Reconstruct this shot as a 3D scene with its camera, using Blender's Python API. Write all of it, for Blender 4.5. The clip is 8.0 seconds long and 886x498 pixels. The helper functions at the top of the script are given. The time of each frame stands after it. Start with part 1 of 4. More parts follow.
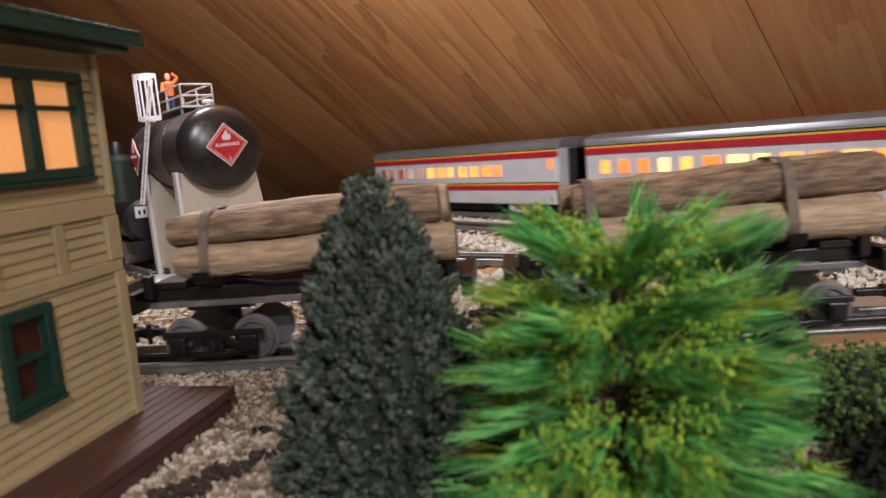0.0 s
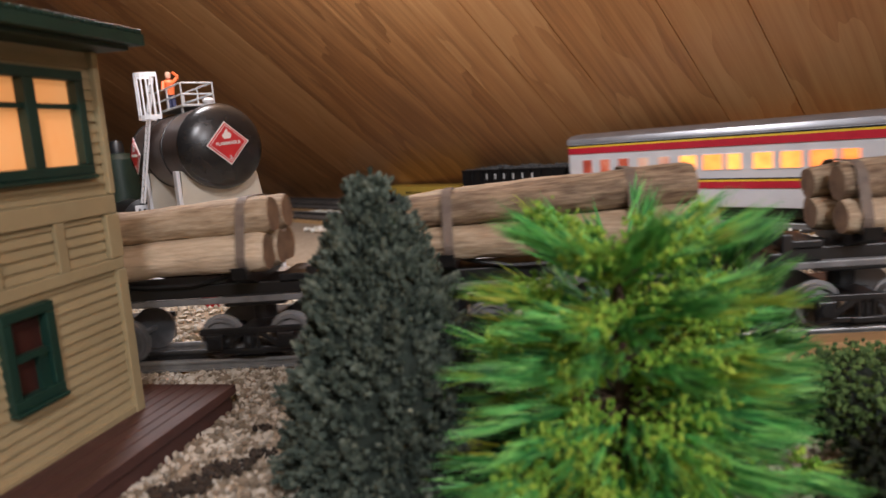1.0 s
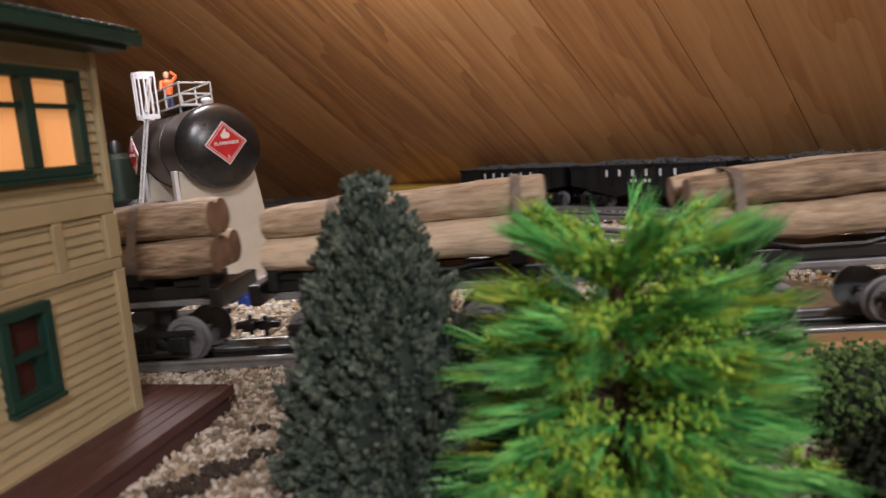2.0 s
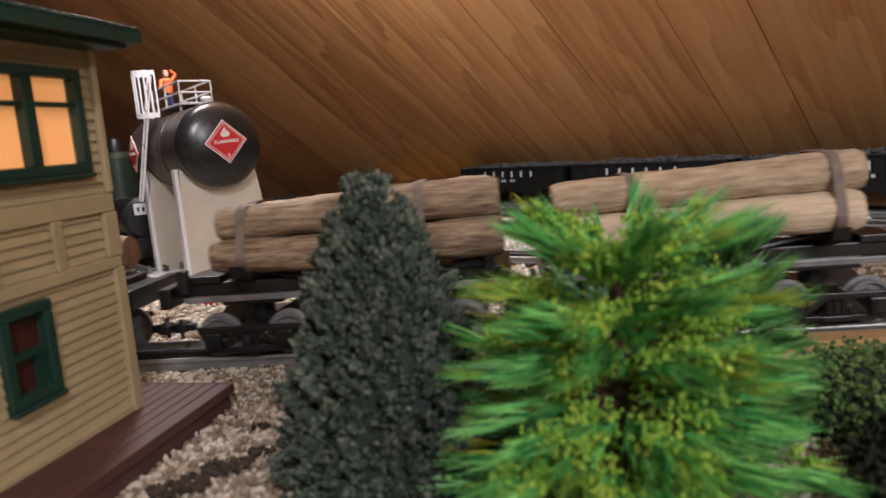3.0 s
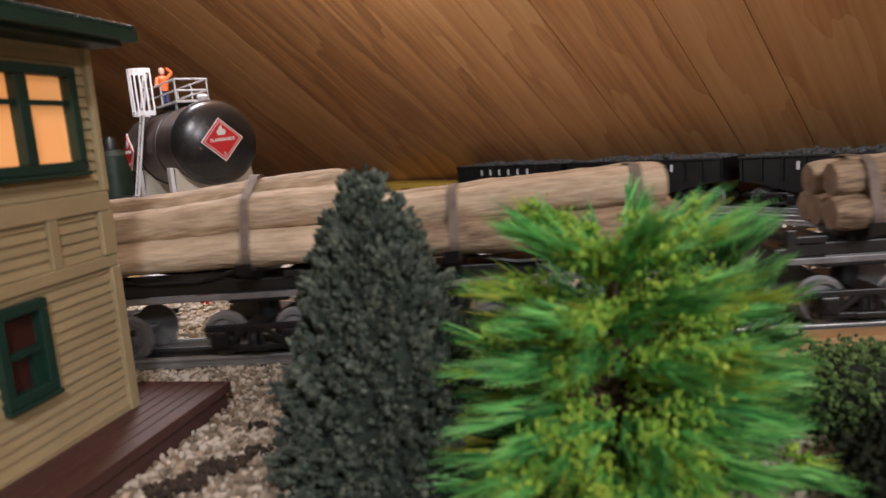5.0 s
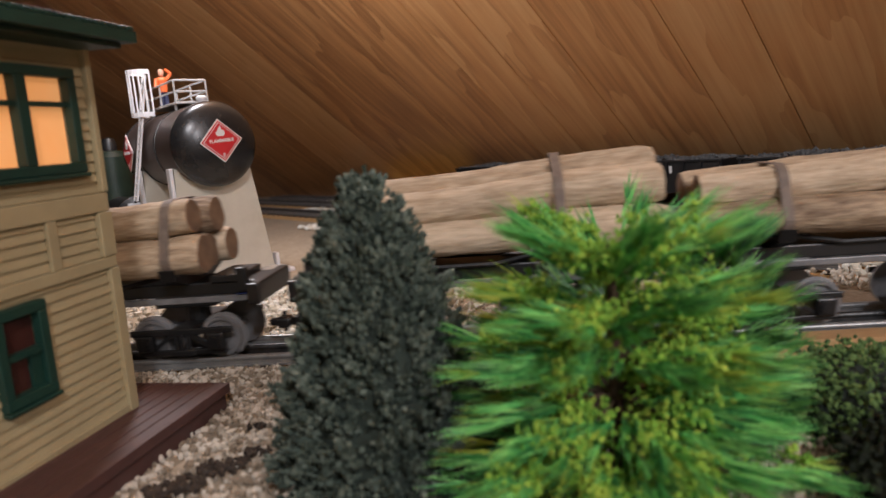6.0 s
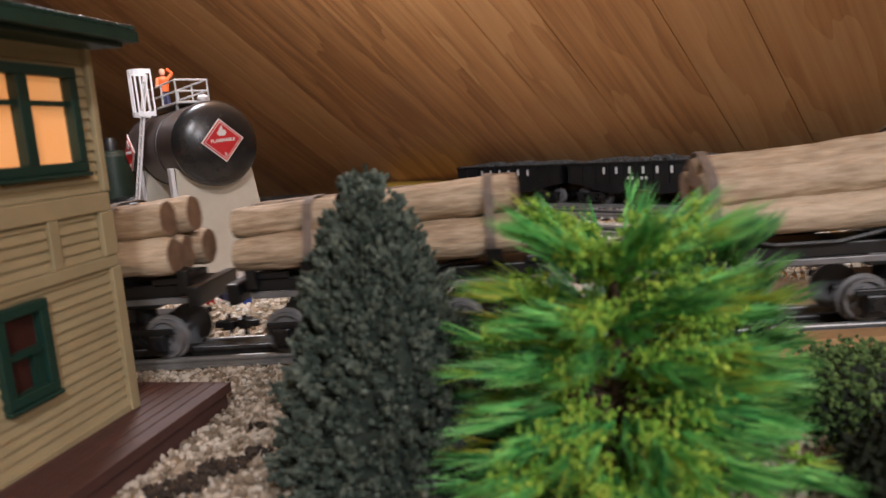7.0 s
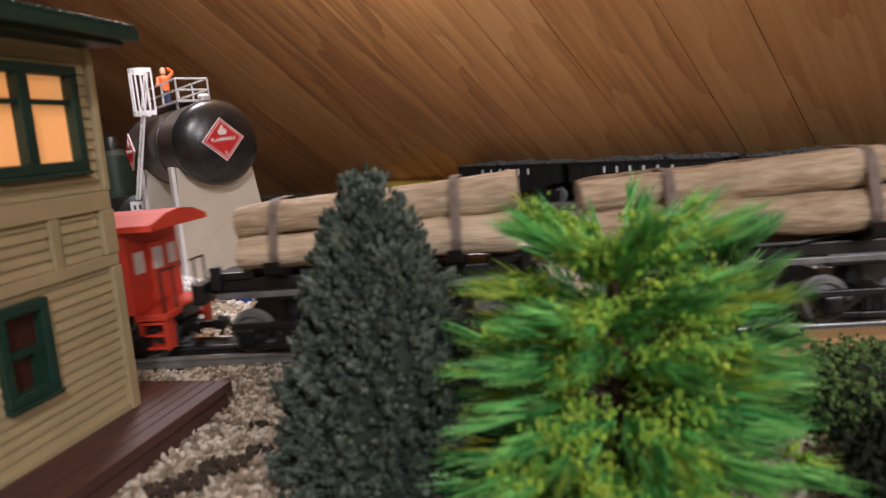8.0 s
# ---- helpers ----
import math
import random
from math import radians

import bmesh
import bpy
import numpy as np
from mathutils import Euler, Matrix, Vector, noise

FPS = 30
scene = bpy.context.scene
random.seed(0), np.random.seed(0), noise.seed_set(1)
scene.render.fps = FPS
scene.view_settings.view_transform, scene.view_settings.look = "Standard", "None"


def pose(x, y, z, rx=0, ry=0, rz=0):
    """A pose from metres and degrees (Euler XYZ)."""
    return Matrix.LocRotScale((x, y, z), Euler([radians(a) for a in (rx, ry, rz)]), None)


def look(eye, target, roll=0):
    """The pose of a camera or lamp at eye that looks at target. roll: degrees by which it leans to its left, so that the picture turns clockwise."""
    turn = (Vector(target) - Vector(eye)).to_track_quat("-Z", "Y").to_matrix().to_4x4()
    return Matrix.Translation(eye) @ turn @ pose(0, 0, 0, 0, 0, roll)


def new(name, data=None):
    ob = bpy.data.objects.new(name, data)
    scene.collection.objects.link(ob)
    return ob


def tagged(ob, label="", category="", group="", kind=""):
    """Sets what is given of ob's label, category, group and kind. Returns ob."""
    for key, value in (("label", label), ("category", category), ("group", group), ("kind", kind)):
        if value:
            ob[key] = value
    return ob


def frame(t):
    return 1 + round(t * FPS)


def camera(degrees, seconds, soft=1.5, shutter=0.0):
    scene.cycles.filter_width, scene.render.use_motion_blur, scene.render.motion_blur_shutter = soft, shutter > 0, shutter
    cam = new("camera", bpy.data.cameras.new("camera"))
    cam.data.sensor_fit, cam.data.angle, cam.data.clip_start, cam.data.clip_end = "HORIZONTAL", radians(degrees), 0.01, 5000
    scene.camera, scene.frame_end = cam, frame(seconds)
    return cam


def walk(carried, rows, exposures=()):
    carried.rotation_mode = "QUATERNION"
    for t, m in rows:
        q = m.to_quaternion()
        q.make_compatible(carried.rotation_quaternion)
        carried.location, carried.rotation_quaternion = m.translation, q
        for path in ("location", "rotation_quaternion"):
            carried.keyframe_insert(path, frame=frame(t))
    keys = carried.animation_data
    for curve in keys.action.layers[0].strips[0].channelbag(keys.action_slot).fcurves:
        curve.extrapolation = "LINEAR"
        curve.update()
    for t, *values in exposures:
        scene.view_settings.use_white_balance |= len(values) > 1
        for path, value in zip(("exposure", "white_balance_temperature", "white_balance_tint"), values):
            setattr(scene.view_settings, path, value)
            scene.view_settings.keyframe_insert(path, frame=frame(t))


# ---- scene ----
# the lens and the way of the camera: it rests on the layout and stirs a little
AIM = -4.6


def view(yaw, tilt, dx, dz):
    a, b = radians(yaw), radians(-8.97 + tilt)
    eye = Vector((dx, 0.0, 0.095 + dz))
    return look(eye, eye + Vector((math.sin(a) * math.cos(b), math.cos(a) * math.cos(b), math.sin(b))), AIM)


cam = camera(68.0, 8.0, soft=1.35, shutter=0.5)
walk(cam, [
    (0.0, view(-0.280, 0.390, 0.0002, 0.0003)), (0.5, view(-0.385, 0.410, 0.0002, 0.0003)), (1.0, view(-0.340, 0.310, 0.0002, 0.0000)), (1.5, view(-0.200, 0.310, 0.0002, 0.0000)),
    (3.0, view(-0.220, 0.155, 0.0002, 0.0000)), (3.5, view(-0.200, 0.065, 0.0002, 0.0000)), (4.0, view(-0.112, -0.069, 0.0002, 0.0001)), (4.5, view(-0.020, -0.069, 0.0002, 0.0001)),
    (6.0, view(0.140, 0.050, 0.0002, 0.0002)), (6.5, view(0.100, 0.040, 0.0002, 0.0001)), (7.0, view(0.030, 0.030, 0.0002, 0.0001)), (7.5, view(-0.020, 0.010, 0.0002, 0.0001)),
    (8.0, view(-0.020, -0.050, 0.0002, 0.0000)),
])
cam.data.dof.use_dof = True
cam.data.dof.focus_distance = 0.415
cam.data.dof.aperture_fstop = 12.2

# ---- world and lamps ----
world = bpy.data.worlds.new("room_air")
scene.world = world
world.use_nodes = True
world.node_tree.nodes["Background"].inputs[0].default_value = (1.0, 0.86, 0.70, 1)
world.node_tree.nodes["Background"].inputs[1].default_value = 0.30


LAMP = (0.99, 0.98, 1.05)


def bulb(name, at, radius, watts):
    data = bpy.data.lights.new(name, "POINT")
    data.shadow_soft_size, data.energy, data.color = radius, watts, LAMP
    ob = new(name, data)
    ob.location = at


# Unseen bulbs without fixtures, added to balance brightness over ceiling and layout.
bulb("unseen_bulb", (-0.22, 0.58, 0.38), 0.05, 5.0)
bulb("unseen_bulb", (0.30, -1.00, 0.92), 0.06, 38.0)
bulb("unseen_bulb", (0.60, -0.68, 0.50), 0.05, 13.0)
scene.view_settings.exposure = 0.0

# ---- directions of the plan ----
TRACK = radians(-5.2)
D = Vector((math.cos(TRACK), math.sin(TRACK), 0))
N = Vector((-D.y, D.x, 0))
NEAR = 0.3245
FAR = radians(38)
DF = Vector((math.sin(FAR), -math.cos(FAR), 0))
NF = Vector((math.cos(FAR), math.sin(FAR), 0))
EAVE = radians(41.0)
DC = Vector((math.sin(EAVE), -math.cos(EAVE), 0))
NC = Vector((math.cos(EAVE), math.sin(EAVE), 0))
P_LINE, C_LINE, H_LINE = 0.6521, 0.5366, 0.7369
GROUND = -0.010


# ---- materials ----
def shader(name, colours, rough=0.6, metal=0.0, scale=40.0, bump=0.0, bump_scale=None, glow=0.0, stretch=(1, 1, 1), detail=5.0, per_piece=0.0, coat=0.0, stain=0.25, distort=0.0):
    m = bpy.data.materials.new(name)
    m.use_nodes = True
    nt = m.node_tree
    b = nt.nodes["Principled BSDF"]
    co = nt.nodes.new("ShaderNodeTexCoord")
    mp = nt.nodes.new("ShaderNodeMapping")
    mp.inputs["Scale"].default_value = stretch
    nt.links.new(co.outputs["Object"], mp.inputs[0])
    n1 = nt.nodes.new("ShaderNodeTexNoise")
    n1.inputs["Scale"].default_value, n1.inputs["Detail"].default_value, n1.inputs["Roughness"].default_value = scale, detail, 0.62
    n1.inputs["Distortion"].default_value = distort
    nt.links.new(mp.outputs[0], n1.inputs["Vector"])
    n2 = nt.nodes.new("ShaderNodeTexNoise")
    n2.inputs["Scale"].default_value, n2.inputs["Detail"].default_value = scale * 0.17, 3.0
    nt.links.new(co.outputs["Object"], n2.inputs["Vector"])
    ramp = nt.nodes.new("ShaderNodeValToRGB")
    el = ramp.color_ramp.elements
    el[0].position, el[1].position = 0.3, 0.7
    el[0].color, el[-1].color = (*colours[0], 1), (*colours[-1], 1)
    for i, c in enumerate(colours[1:-1]):
        e = el.new(0.3 + 0.4 * (i + 1) / (len(colours) - 1))
        e.color = (*c, 1)
    fac = n1.outputs["Fac"]
    if per_piece:
        info = nt.nodes.new("ShaderNodeObjectInfo")
        isl = nt.nodes.new("ShaderNodeNewGeometry")
        add = nt.nodes.new("ShaderNodeMath")
        add.operation = "ADD"
        nt.links.new(info.outputs["Random"], add.inputs[0])
        nt.links.new(isl.outputs["Random Per Island"], add.inputs[1])
        fr = nt.nodes.new("ShaderNodeMath")
        fr.operation = "FRACT"
        nt.links.new(add.outputs[0], fr.inputs[0])
        mx = nt.nodes.new("ShaderNodeMix")
        mx.inputs[0].default_value = per_piece
        nt.links.new(n1.outputs["Fac"], mx.inputs[2])
        nt.links.new(fr.outputs[0], mx.inputs[3])
        fac = mx.outputs[0]
    nt.links.new(fac, ramp.inputs[0])
    dark = nt.nodes.new("ShaderNodeMix")
    dark.data_type, dark.blend_type = "RGBA", "MULTIPLY"
    dark.inputs[0].default_value = stain
    nt.links.new(ramp.outputs[0], dark.inputs[6])
    nt.links.new(n2.outputs["Fac"], dark.inputs[7])
    nt.links.new(dark.outputs[2], b.inputs["Base Color"])
    b.inputs["Roughness"].default_value, b.inputs["Metallic"].default_value = rough, metal
    b.inputs["Coat Weight"].default_value, b.inputs["Coat Roughness"].default_value = coat, 0.3
    if bump:
        n3 = nt.nodes.new("ShaderNodeTexNoise")
        n3.inputs["Scale"].default_value, n3.inputs["Detail"].default_value = bump_scale or scale * 2, 6.0
        nt.links.new(mp.outputs[0], n3.inputs["Vector"])
        bp = nt.nodes.new("ShaderNodeBump")
        bp.inputs["Strength"].default_value, bp.inputs["Distance"].default_value = bump, 0.001
        nt.links.new(n3.outputs["Fac"], bp.inputs["Height"])
        nt.links.new(bp.outputs[0], b.inputs["Normal"])
    if glow:
        nt.links.new(ramp.outputs[0], b.inputs["Emission Color"])
        b.inputs["Emission Strength"].default_value = glow
    return m


PANEL = shader("oak_panelling", [(0.37, 0.160, 0.057), (0.64, 0.315, 0.118), (0.76, 0.43, 0.185)], 0.42, scale=9.0, stretch=(15.0, 0.5, 1.0), bump=0.15, bump_scale=40, per_piece=0.26, coat=0.25, detail=9.0, distort=0.25)


def add_figure(m):
    """Lays the bowed growth-ring figure of sawn oak over the fine grain."""
    nt = m.node_tree
    ramp = [n for n in nt.nodes if n.type == "VALTORGB"][0]
    old = ramp.inputs[0].links[0].from_socket
    co = [n for n in nt.nodes if n.type == "TEX_COORD"][0]
    isl = nt.nodes.new("ShaderNodeNewGeometry")
    shift = nt.nodes.new("ShaderNodeVectorMath")
    shift.operation = "SCALE"
    shift.inputs[0].default_value = (7.0, 13.0, 0.0)
    nt.links.new(isl.outputs["Random Per Island"], shift.inputs["Scale"])
    add = nt.nodes.new("ShaderNodeVectorMath")
    nt.links.new(co.outputs["Object"], add.inputs[0])
    nt.links.new(shift.outputs[0], add.inputs[1])
    mp = nt.nodes.new("ShaderNodeMapping")
    mp.inputs["Scale"].default_value = (1.0, 0.22, 1.0)
    nt.links.new(add.outputs[0], mp.inputs[0])
    wave = nt.nodes.new("ShaderNodeTexWave")
    wave.bands_direction, wave.wave_profile = "X", "SAW"
    for key, v in (("Scale", 5.5), ("Distortion", 16.0), ("Detail", 3.5), ("Detail Scale", 1.6), ("Detail Roughness", 0.6)):
        wave.inputs[key].default_value = v
    nt.links.new(mp.outputs[0], wave.inputs["Vector"])
    mx = nt.nodes.new("ShaderNodeMix")
    mx.inputs[0].default_value = 0.17
    nt.links.new(old, mx.inputs[2])
    nt.links.new(wave.outputs["Fac"], mx.inputs[3])
    nt.links.new(mx.outputs[0], ramp.inputs[0])


add_figure(PANEL)
PANEL_DARK = shader("panel_groove", [(0.03, 0.012, 0.006), (0.06, 0.025, 0.01)], 0.6)
PAINT = shader("plaster", [(0.42, 0.40, 0.38), (0.52, 0.50, 0.47)], 0.85, scale=12, bump=0.1)
FLOORING = shader("carpet", [(0.12, 0.09, 0.06), (0.2, 0.15, 0.1)], 0.95, scale=90, bump=0.4)
TABLE = shader("ballast_bed", [(0.30, 0.24, 0.17), (0.46, 0.38, 0.28)], 0.95, scale=260, bump=0.8, bump_scale=420)
STONE = shader("limestone_grit", [(0.24, 0.19, 0.135), (0.41, 0.35, 0.27), (0.60, 0.54, 0.45)], 0.9, scale=300, bump=0.4, per_piece=0.75)
# Brighter copy of STONE: strong light on the far ballast put into its colour.
STONE_LIT = shader("lit_limestone_grit", [(0.64, 0.59, 0.48), (0.80, 0.76, 0.66), (0.88, 0.86, 0.79)], 0.9, scale=300, bump=0.4, per_piece=0.75)
RAIL = shader("tin_rail", [(0.24, 0.24, 0.24), (0.38, 0.38, 0.37)], 0.38, 0.55, scale=120)
RAIL_DARK = shader("blackened_rail", [(0.05, 0.05, 0.05), (0.11, 0.11, 0.11)], 0.45, 0.8, scale=120)
TIE = shader("dark_tie", [(0.035, 0.026, 0.02), (0.09, 0.065, 0.045)], 0.7, scale=150, per_piece=0.5)
CORK = shader("cork_roadbed", [(0.42, 0.24, 0.09), (0.62, 0.40, 0.18)], 0.9, scale=220, bump=0.4)
TAN_WOOD = shader("tan_wood_strip", [(0.40, 0.23, 0.10), (0.54, 0.34, 0.16)], 0.8, scale=120, stretch=(0.3, 2, 2), bump=0.3)
BLACK = shader("black_plastic", [(0.004, 0.004, 0.0045), (0.012, 0.012, 0.013)], 0.40, scale=60, bump=0.1)
GREY_METAL = shader("grey_wheel", [(0.16, 0.16, 0.165), (0.30, 0.30, 0.305)], 0.40, 0.3, scale=90)
LOG = shader("log_bark", [(0.14, 0.085, 0.050), (0.42, 0.31, 0.20), (0.66, 0.53, 0.38)], 0.75, scale=190, stretch=(0.35, 2.0, 2.0), bump=1.0, bump_scale=260, per_piece=0.35)
LOG_END = shader("log_end", [(0.13, 0.075, 0.045), (0.26, 0.16, 0.095)], 0.8, scale=120, bump=0.5)
STRAP = shader("grey_band", [(0.14, 0.105, 0.085), (0.24, 0.185, 0.145)], 0.7, scale=160)
CREAM = shader("tan_plastic", [(0.33, 0.265, 0.145), (0.42, 0.345, 0.195)], 0.5, scale=35, bump=0.06, per_piece=0.15)
GREEN = shader("green_plastic", [(0.003, 0.026, 0.018), (0.008, 0.044, 0.030)], 0.52, scale=60, bump=0.1)
MAROON = shader("maroon_plastic", [(0.055, 0.024, 0.021), (0.100, 0.043, 0.036)], 0.62, scale=60, bump=0.2, per_piece=0.2)
AMBER = shader("lit_amber_pane", [(1.0, 0.40, 0.12), (1.0, 0.50, 0.20)], 0.5, scale=20, glow=0.42)
LAMPLIT = shader("lit_coach_pane", [(0.80, 0.16, 0.03), (1.0, 0.38, 0.08), (1.0, 0.66, 0.24)], 0.4, scale=45, glow=1.7, per_piece=0.55)
DIMLIT = shader("dim_coach_pane", [(0.22, 0.02, 0.015), (0.55, 0.12, 0.06), (0.7, 0.45, 0.33)], 0.4, scale=60, glow=0.45, per_piece=0.5)
DIM_PANE = shader("dim_red_interior", [(0.025, 0.010, 0.009), (0.06, 0.018, 0.014)], 0.3, scale=40)
SILVER = shader("silver_paint", [(0.74, 0.74, 0.76), (0.84, 0.84, 0.86)], 0.32, 0.12, scale=40, bump=0.05)
SILVER_ROOF = shader("silver_roof", [(0.36, 0.36, 0.38), (0.5, 0.5, 0.52)], 0.32, 0.6, scale=40)
RED = shader("red_stripe", [(0.50, 0.012, 0.03), (0.62, 0.02, 0.045)], 0.4, scale=50)
YELLOW = shader("yellow_stripe", [(0.80, 0.50, 0.03), (0.88, 0.60, 0.05)], 0.45, scale=50)
CABOOSE = shader("red_orange_plastic", [(0.60, 0.045, 0.022), (0.72, 0.065, 0.03)], 0.58, scale=50, bump=0.05)
TANK = shader("black_tank_paint", [(0.010, 0.010, 0.011), (0.022, 0.021, 0.021)], 0.27, scale=40, bump=0.05)
BARREL = shader("brown_black_tank", [(0.045, 0.032, 0.028), (0.075, 0.055, 0.048)], 0.4, scale=40)
BEIGE = shader("beige_support", [(0.56, 0.52, 0.43), (0.66, 0.62, 0.52)], 0.5, scale=40)
WHITE = shader("white_plastic", [(0.78, 0.78, 0.80), (0.85, 0.85, 0.87)], 0.4, scale=50)
LIGHT_GREY = shader("grey_plastic", [(0.50, 0.50, 0.50), (0.62, 0.62, 0.62)], 0.45, scale=50)
SIGN_RED = shader("placard_red", [(0.55, 0.015, 0.02), (0.66, 0.025, 0.03)], 0.4, scale=60)
SIGN_WHITE = shader("placard_white", [(0.78, 0.76, 0.74), (0.86, 0.84, 0.82)], 0.45, scale=60)
ORANGE = shader("orange_figure", [(0.75, 0.13, 0.03), (0.85, 0.18, 0.05)], 0.55, scale=200)
NAVY = shader("navy_figure", [(0.012, 0.016, 0.05), (0.03, 0.035, 0.09)], 0.55, scale=200)
SKIN = shader("peach_plastic", [(0.60, 0.33, 0.22), (0.66, 0.38, 0.26)], 0.55, scale=200)
BLUE = shader("blue_drum", [(0.012, 0.055, 0.36), (0.02, 0.08, 0.48)], 0.4, scale=80)
YELLOW_CAR = shader("yellow_plastic", [(0.62, 0.40, 0.06), (0.72, 0.48, 0.09)], 0.45, scale=50)
COAL = shader("grey_coal", [(0.03, 0.03, 0.03), (0.16, 0.155, 0.15)], 0.7, scale=160, bump=1.0)
LETTER = shader("white_lettering", [(0.6, 0.6, 0.58), (0.72, 0.72, 0.7)], 0.5, scale=60)
NEEDLE = shader("bright_green_needle", [(0.026, 0.18, 0.045), (0.12, 0.55, 0.13), (0.32, 0.74, 0.20)], 0.5, scale=42, per_piece=0.5)
NEEDLE_DARK = shader("deep_green_needle", [(0.024, 0.11, 0.035), (0.10, 0.36, 0.10), (0.20, 0.46, 0.10)], 0.6, scale=60, per_piece=0.7)
NEEDLE_GOLD = shader("yellow_green_needle", [(0.10, 0.28, 0.03), (0.28, 0.48, 0.05), (0.54, 0.58, 0.07)], 0.6, scale=60, per_piece=0.6)
YELLOW_TIP = shader("yellow_green_foam", [(0.12, 0.33, 0.03), (0.26, 0.49, 0.05), (0.45, 0.60, 0.08)], 0.8, scale=110, per_piece=0.35)
FLOCK = shader("grey_green_flock", [(0.018, 0.032, 0.023), (0.066, 0.092, 0.069), (0.17, 0.205, 0.16)], 0.75, scale=130, per_piece=0.28)
# Near-black inner cores: the shade between tufts put into their colour.
GAP_SHADE = shader("gap_shade", [(0.012, 0.02, 0.014), (0.03, 0.045, 0.033)], 0.9, scale=140)
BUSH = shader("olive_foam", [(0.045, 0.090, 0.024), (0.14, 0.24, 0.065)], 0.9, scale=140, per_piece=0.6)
# Darkened copy of BUSH: the shadow low at the right, painted into the foam.
BUSH_SHADED = shader("shaded_olive_foam", [(0.004, 0.008, 0.002), (0.014, 0.024, 0.006)], 0.9, scale=140, per_piece=0.6)
SOIL = shader("dark_soil", [(0.02, 0.013, 0.009), (0.06, 0.04, 0.026)], 0.95, scale=200, bump=0.6, per_piece=0.4)
TRUNK = shader("brown_trunk", [(0.06, 0.035, 0.02), (0.12, 0.075, 0.04)], 0.85, scale=120, bump=0.5)
DARK_GREEN = shader("dark_green_enamel", [(0.004, 0.012, 0.007), (0.010, 0.024, 0.014)], 0.45, scale=60)


# ---- mesh helpers ----
def part(name, bm, material, parent=None, label=""):
    me = bpy.data.meshes.new(name)
    if isinstance(bm, bmesh.types.BMesh):
        bm.to_mesh(me)
        bm.free()
    else:
        me.from_pydata(bm[0], [], bm[1])
        me.update()
    me.materials.append(material)
    ob = new(name, me)
    if parent:
        ob.parent = parent
    if label:
        tagged(ob, label)
    return ob


def thing(name, m, label, category, group="", kind=""):
    ob = new(name)
    ob.empty_display_size = 0.02
    ob.matrix_basis = m
    return tagged(ob, label, category, group, kind)


def box(size, at=(0, 0, 0), bevel=0.0, bm=None, turn=None):
    bm = bm or bmesh.new()
    m = Matrix.Translation(at) @ (turn or Matrix()) @ Matrix.Diagonal((*size, 1))
    made = bmesh.ops.create_cube(bm, size=1.0, matrix=m)
    if bevel:
        edges = list({e for v in made["verts"] for e in v.link_edges})
        bmesh.ops.bevel(bm, geom=edges, offset=bevel, segments=2, affect="EDGES", profile=0.5)
    return bm


def span(a, b, bevel=0.0, bm=None):
    a, b = Vector(a), Vector(b)
    return box([abs(b[i] - a[i]) for i in range(3)], (a + b) / 2, bevel, bm)


def rod(a, b, r, bm=None, sides=8, r2=None, caps=True):
    bm = bm or bmesh.new()
    a, b = Vector(a), Vector(b)
    m = Matrix.Translation((a + b) / 2) @ (b - a).to_track_quat("Z", "Y").to_matrix().to_4x4()
    bmesh.ops.create_cone(bm, cap_ends=caps, segments=sides, radius1=r, radius2=r if r2 is None else r2, depth=(b - a).length, matrix=m)
    return bm


def lathe(profile, sides=32, m=None, bm=None):
    """A solid turned about its z axis: rows of radius, height."""
    bm = bm or bmesh.new()
    m = m or Matrix()
    rings = []
    for r, z in profile:
        if r < 1e-6:
            rings.append([bm.verts.new(m @ Vector((0, 0, z)))])
        else:
            rings.append([bm.verts.new(m @ Vector((r * math.cos(2 * math.pi * i / sides), r * math.sin(2 * math.pi * i / sides), z))) for i in range(sides)])
    for p, q in zip(rings, rings[1:]):
        for i in range(sides):
            j = (i + 1) % sides
            if len(p) == 1:
                bm.faces.new((p[0], q[j], q[i]))
            elif len(q) == 1:
                bm.faces.new((p[i], p[j], q[0]))
            else:
                bm.faces.new((p[i], p[j], q[j], q[i]))
    for end, flip in ((rings[0], True), (rings[-1], False)):
        if len(end) > 2:
            bm.faces.new(list(reversed(end)) if flip else end)
    bmesh.ops.recalc_face_normals(bm, faces=bm.faces)
    return bm


def smooth(ob, angle=40):
    for p in ob.data.polygons:
        p.use_smooth = True
    ob.data.set_sharp_from_angle(angle=radians(angle))
    return ob


def prism(outline, depth, m=None, bm=None):
    """A plate: the outline lies in x and z, the thickness runs along y."""
    bm = bm or bmesh.new()
    m = m or Matrix()
    a = [bm.verts.new(m @ Vector((x, -depth / 2, z))) for x, z in outline]
    b = [bm.verts.new(m @ Vector((x, depth / 2, z))) for x, z in outline]
    bm.faces.new(a)
    bm.faces.new(list(reversed(b)))
    for i in range(len(a)):
        j = (i + 1) % len(a)
        bm.faces.new((a[j], a[i], b[i], b[j]))
    bmesh.ops.recalc_face_normals(bm, faces=bm.faces)
    return bm


def along(line_n, normal, way, s, z=0.0):
    """A pose on a straight line of the plan, x along the line."""
    p = normal * line_n + way * s
    return Matrix.Translation((p.x, p.y, z)) @ Matrix.Rotation(math.atan2(way.y, way.x), 4, "Z")


ICO_V, ICO_F = [], []
_b = bmesh.new()
bmesh.ops.create_icosphere(_b, subdivisions=1, radius=1.0)
ICO_V = np.array([v.co[:] for v in _b.verts])
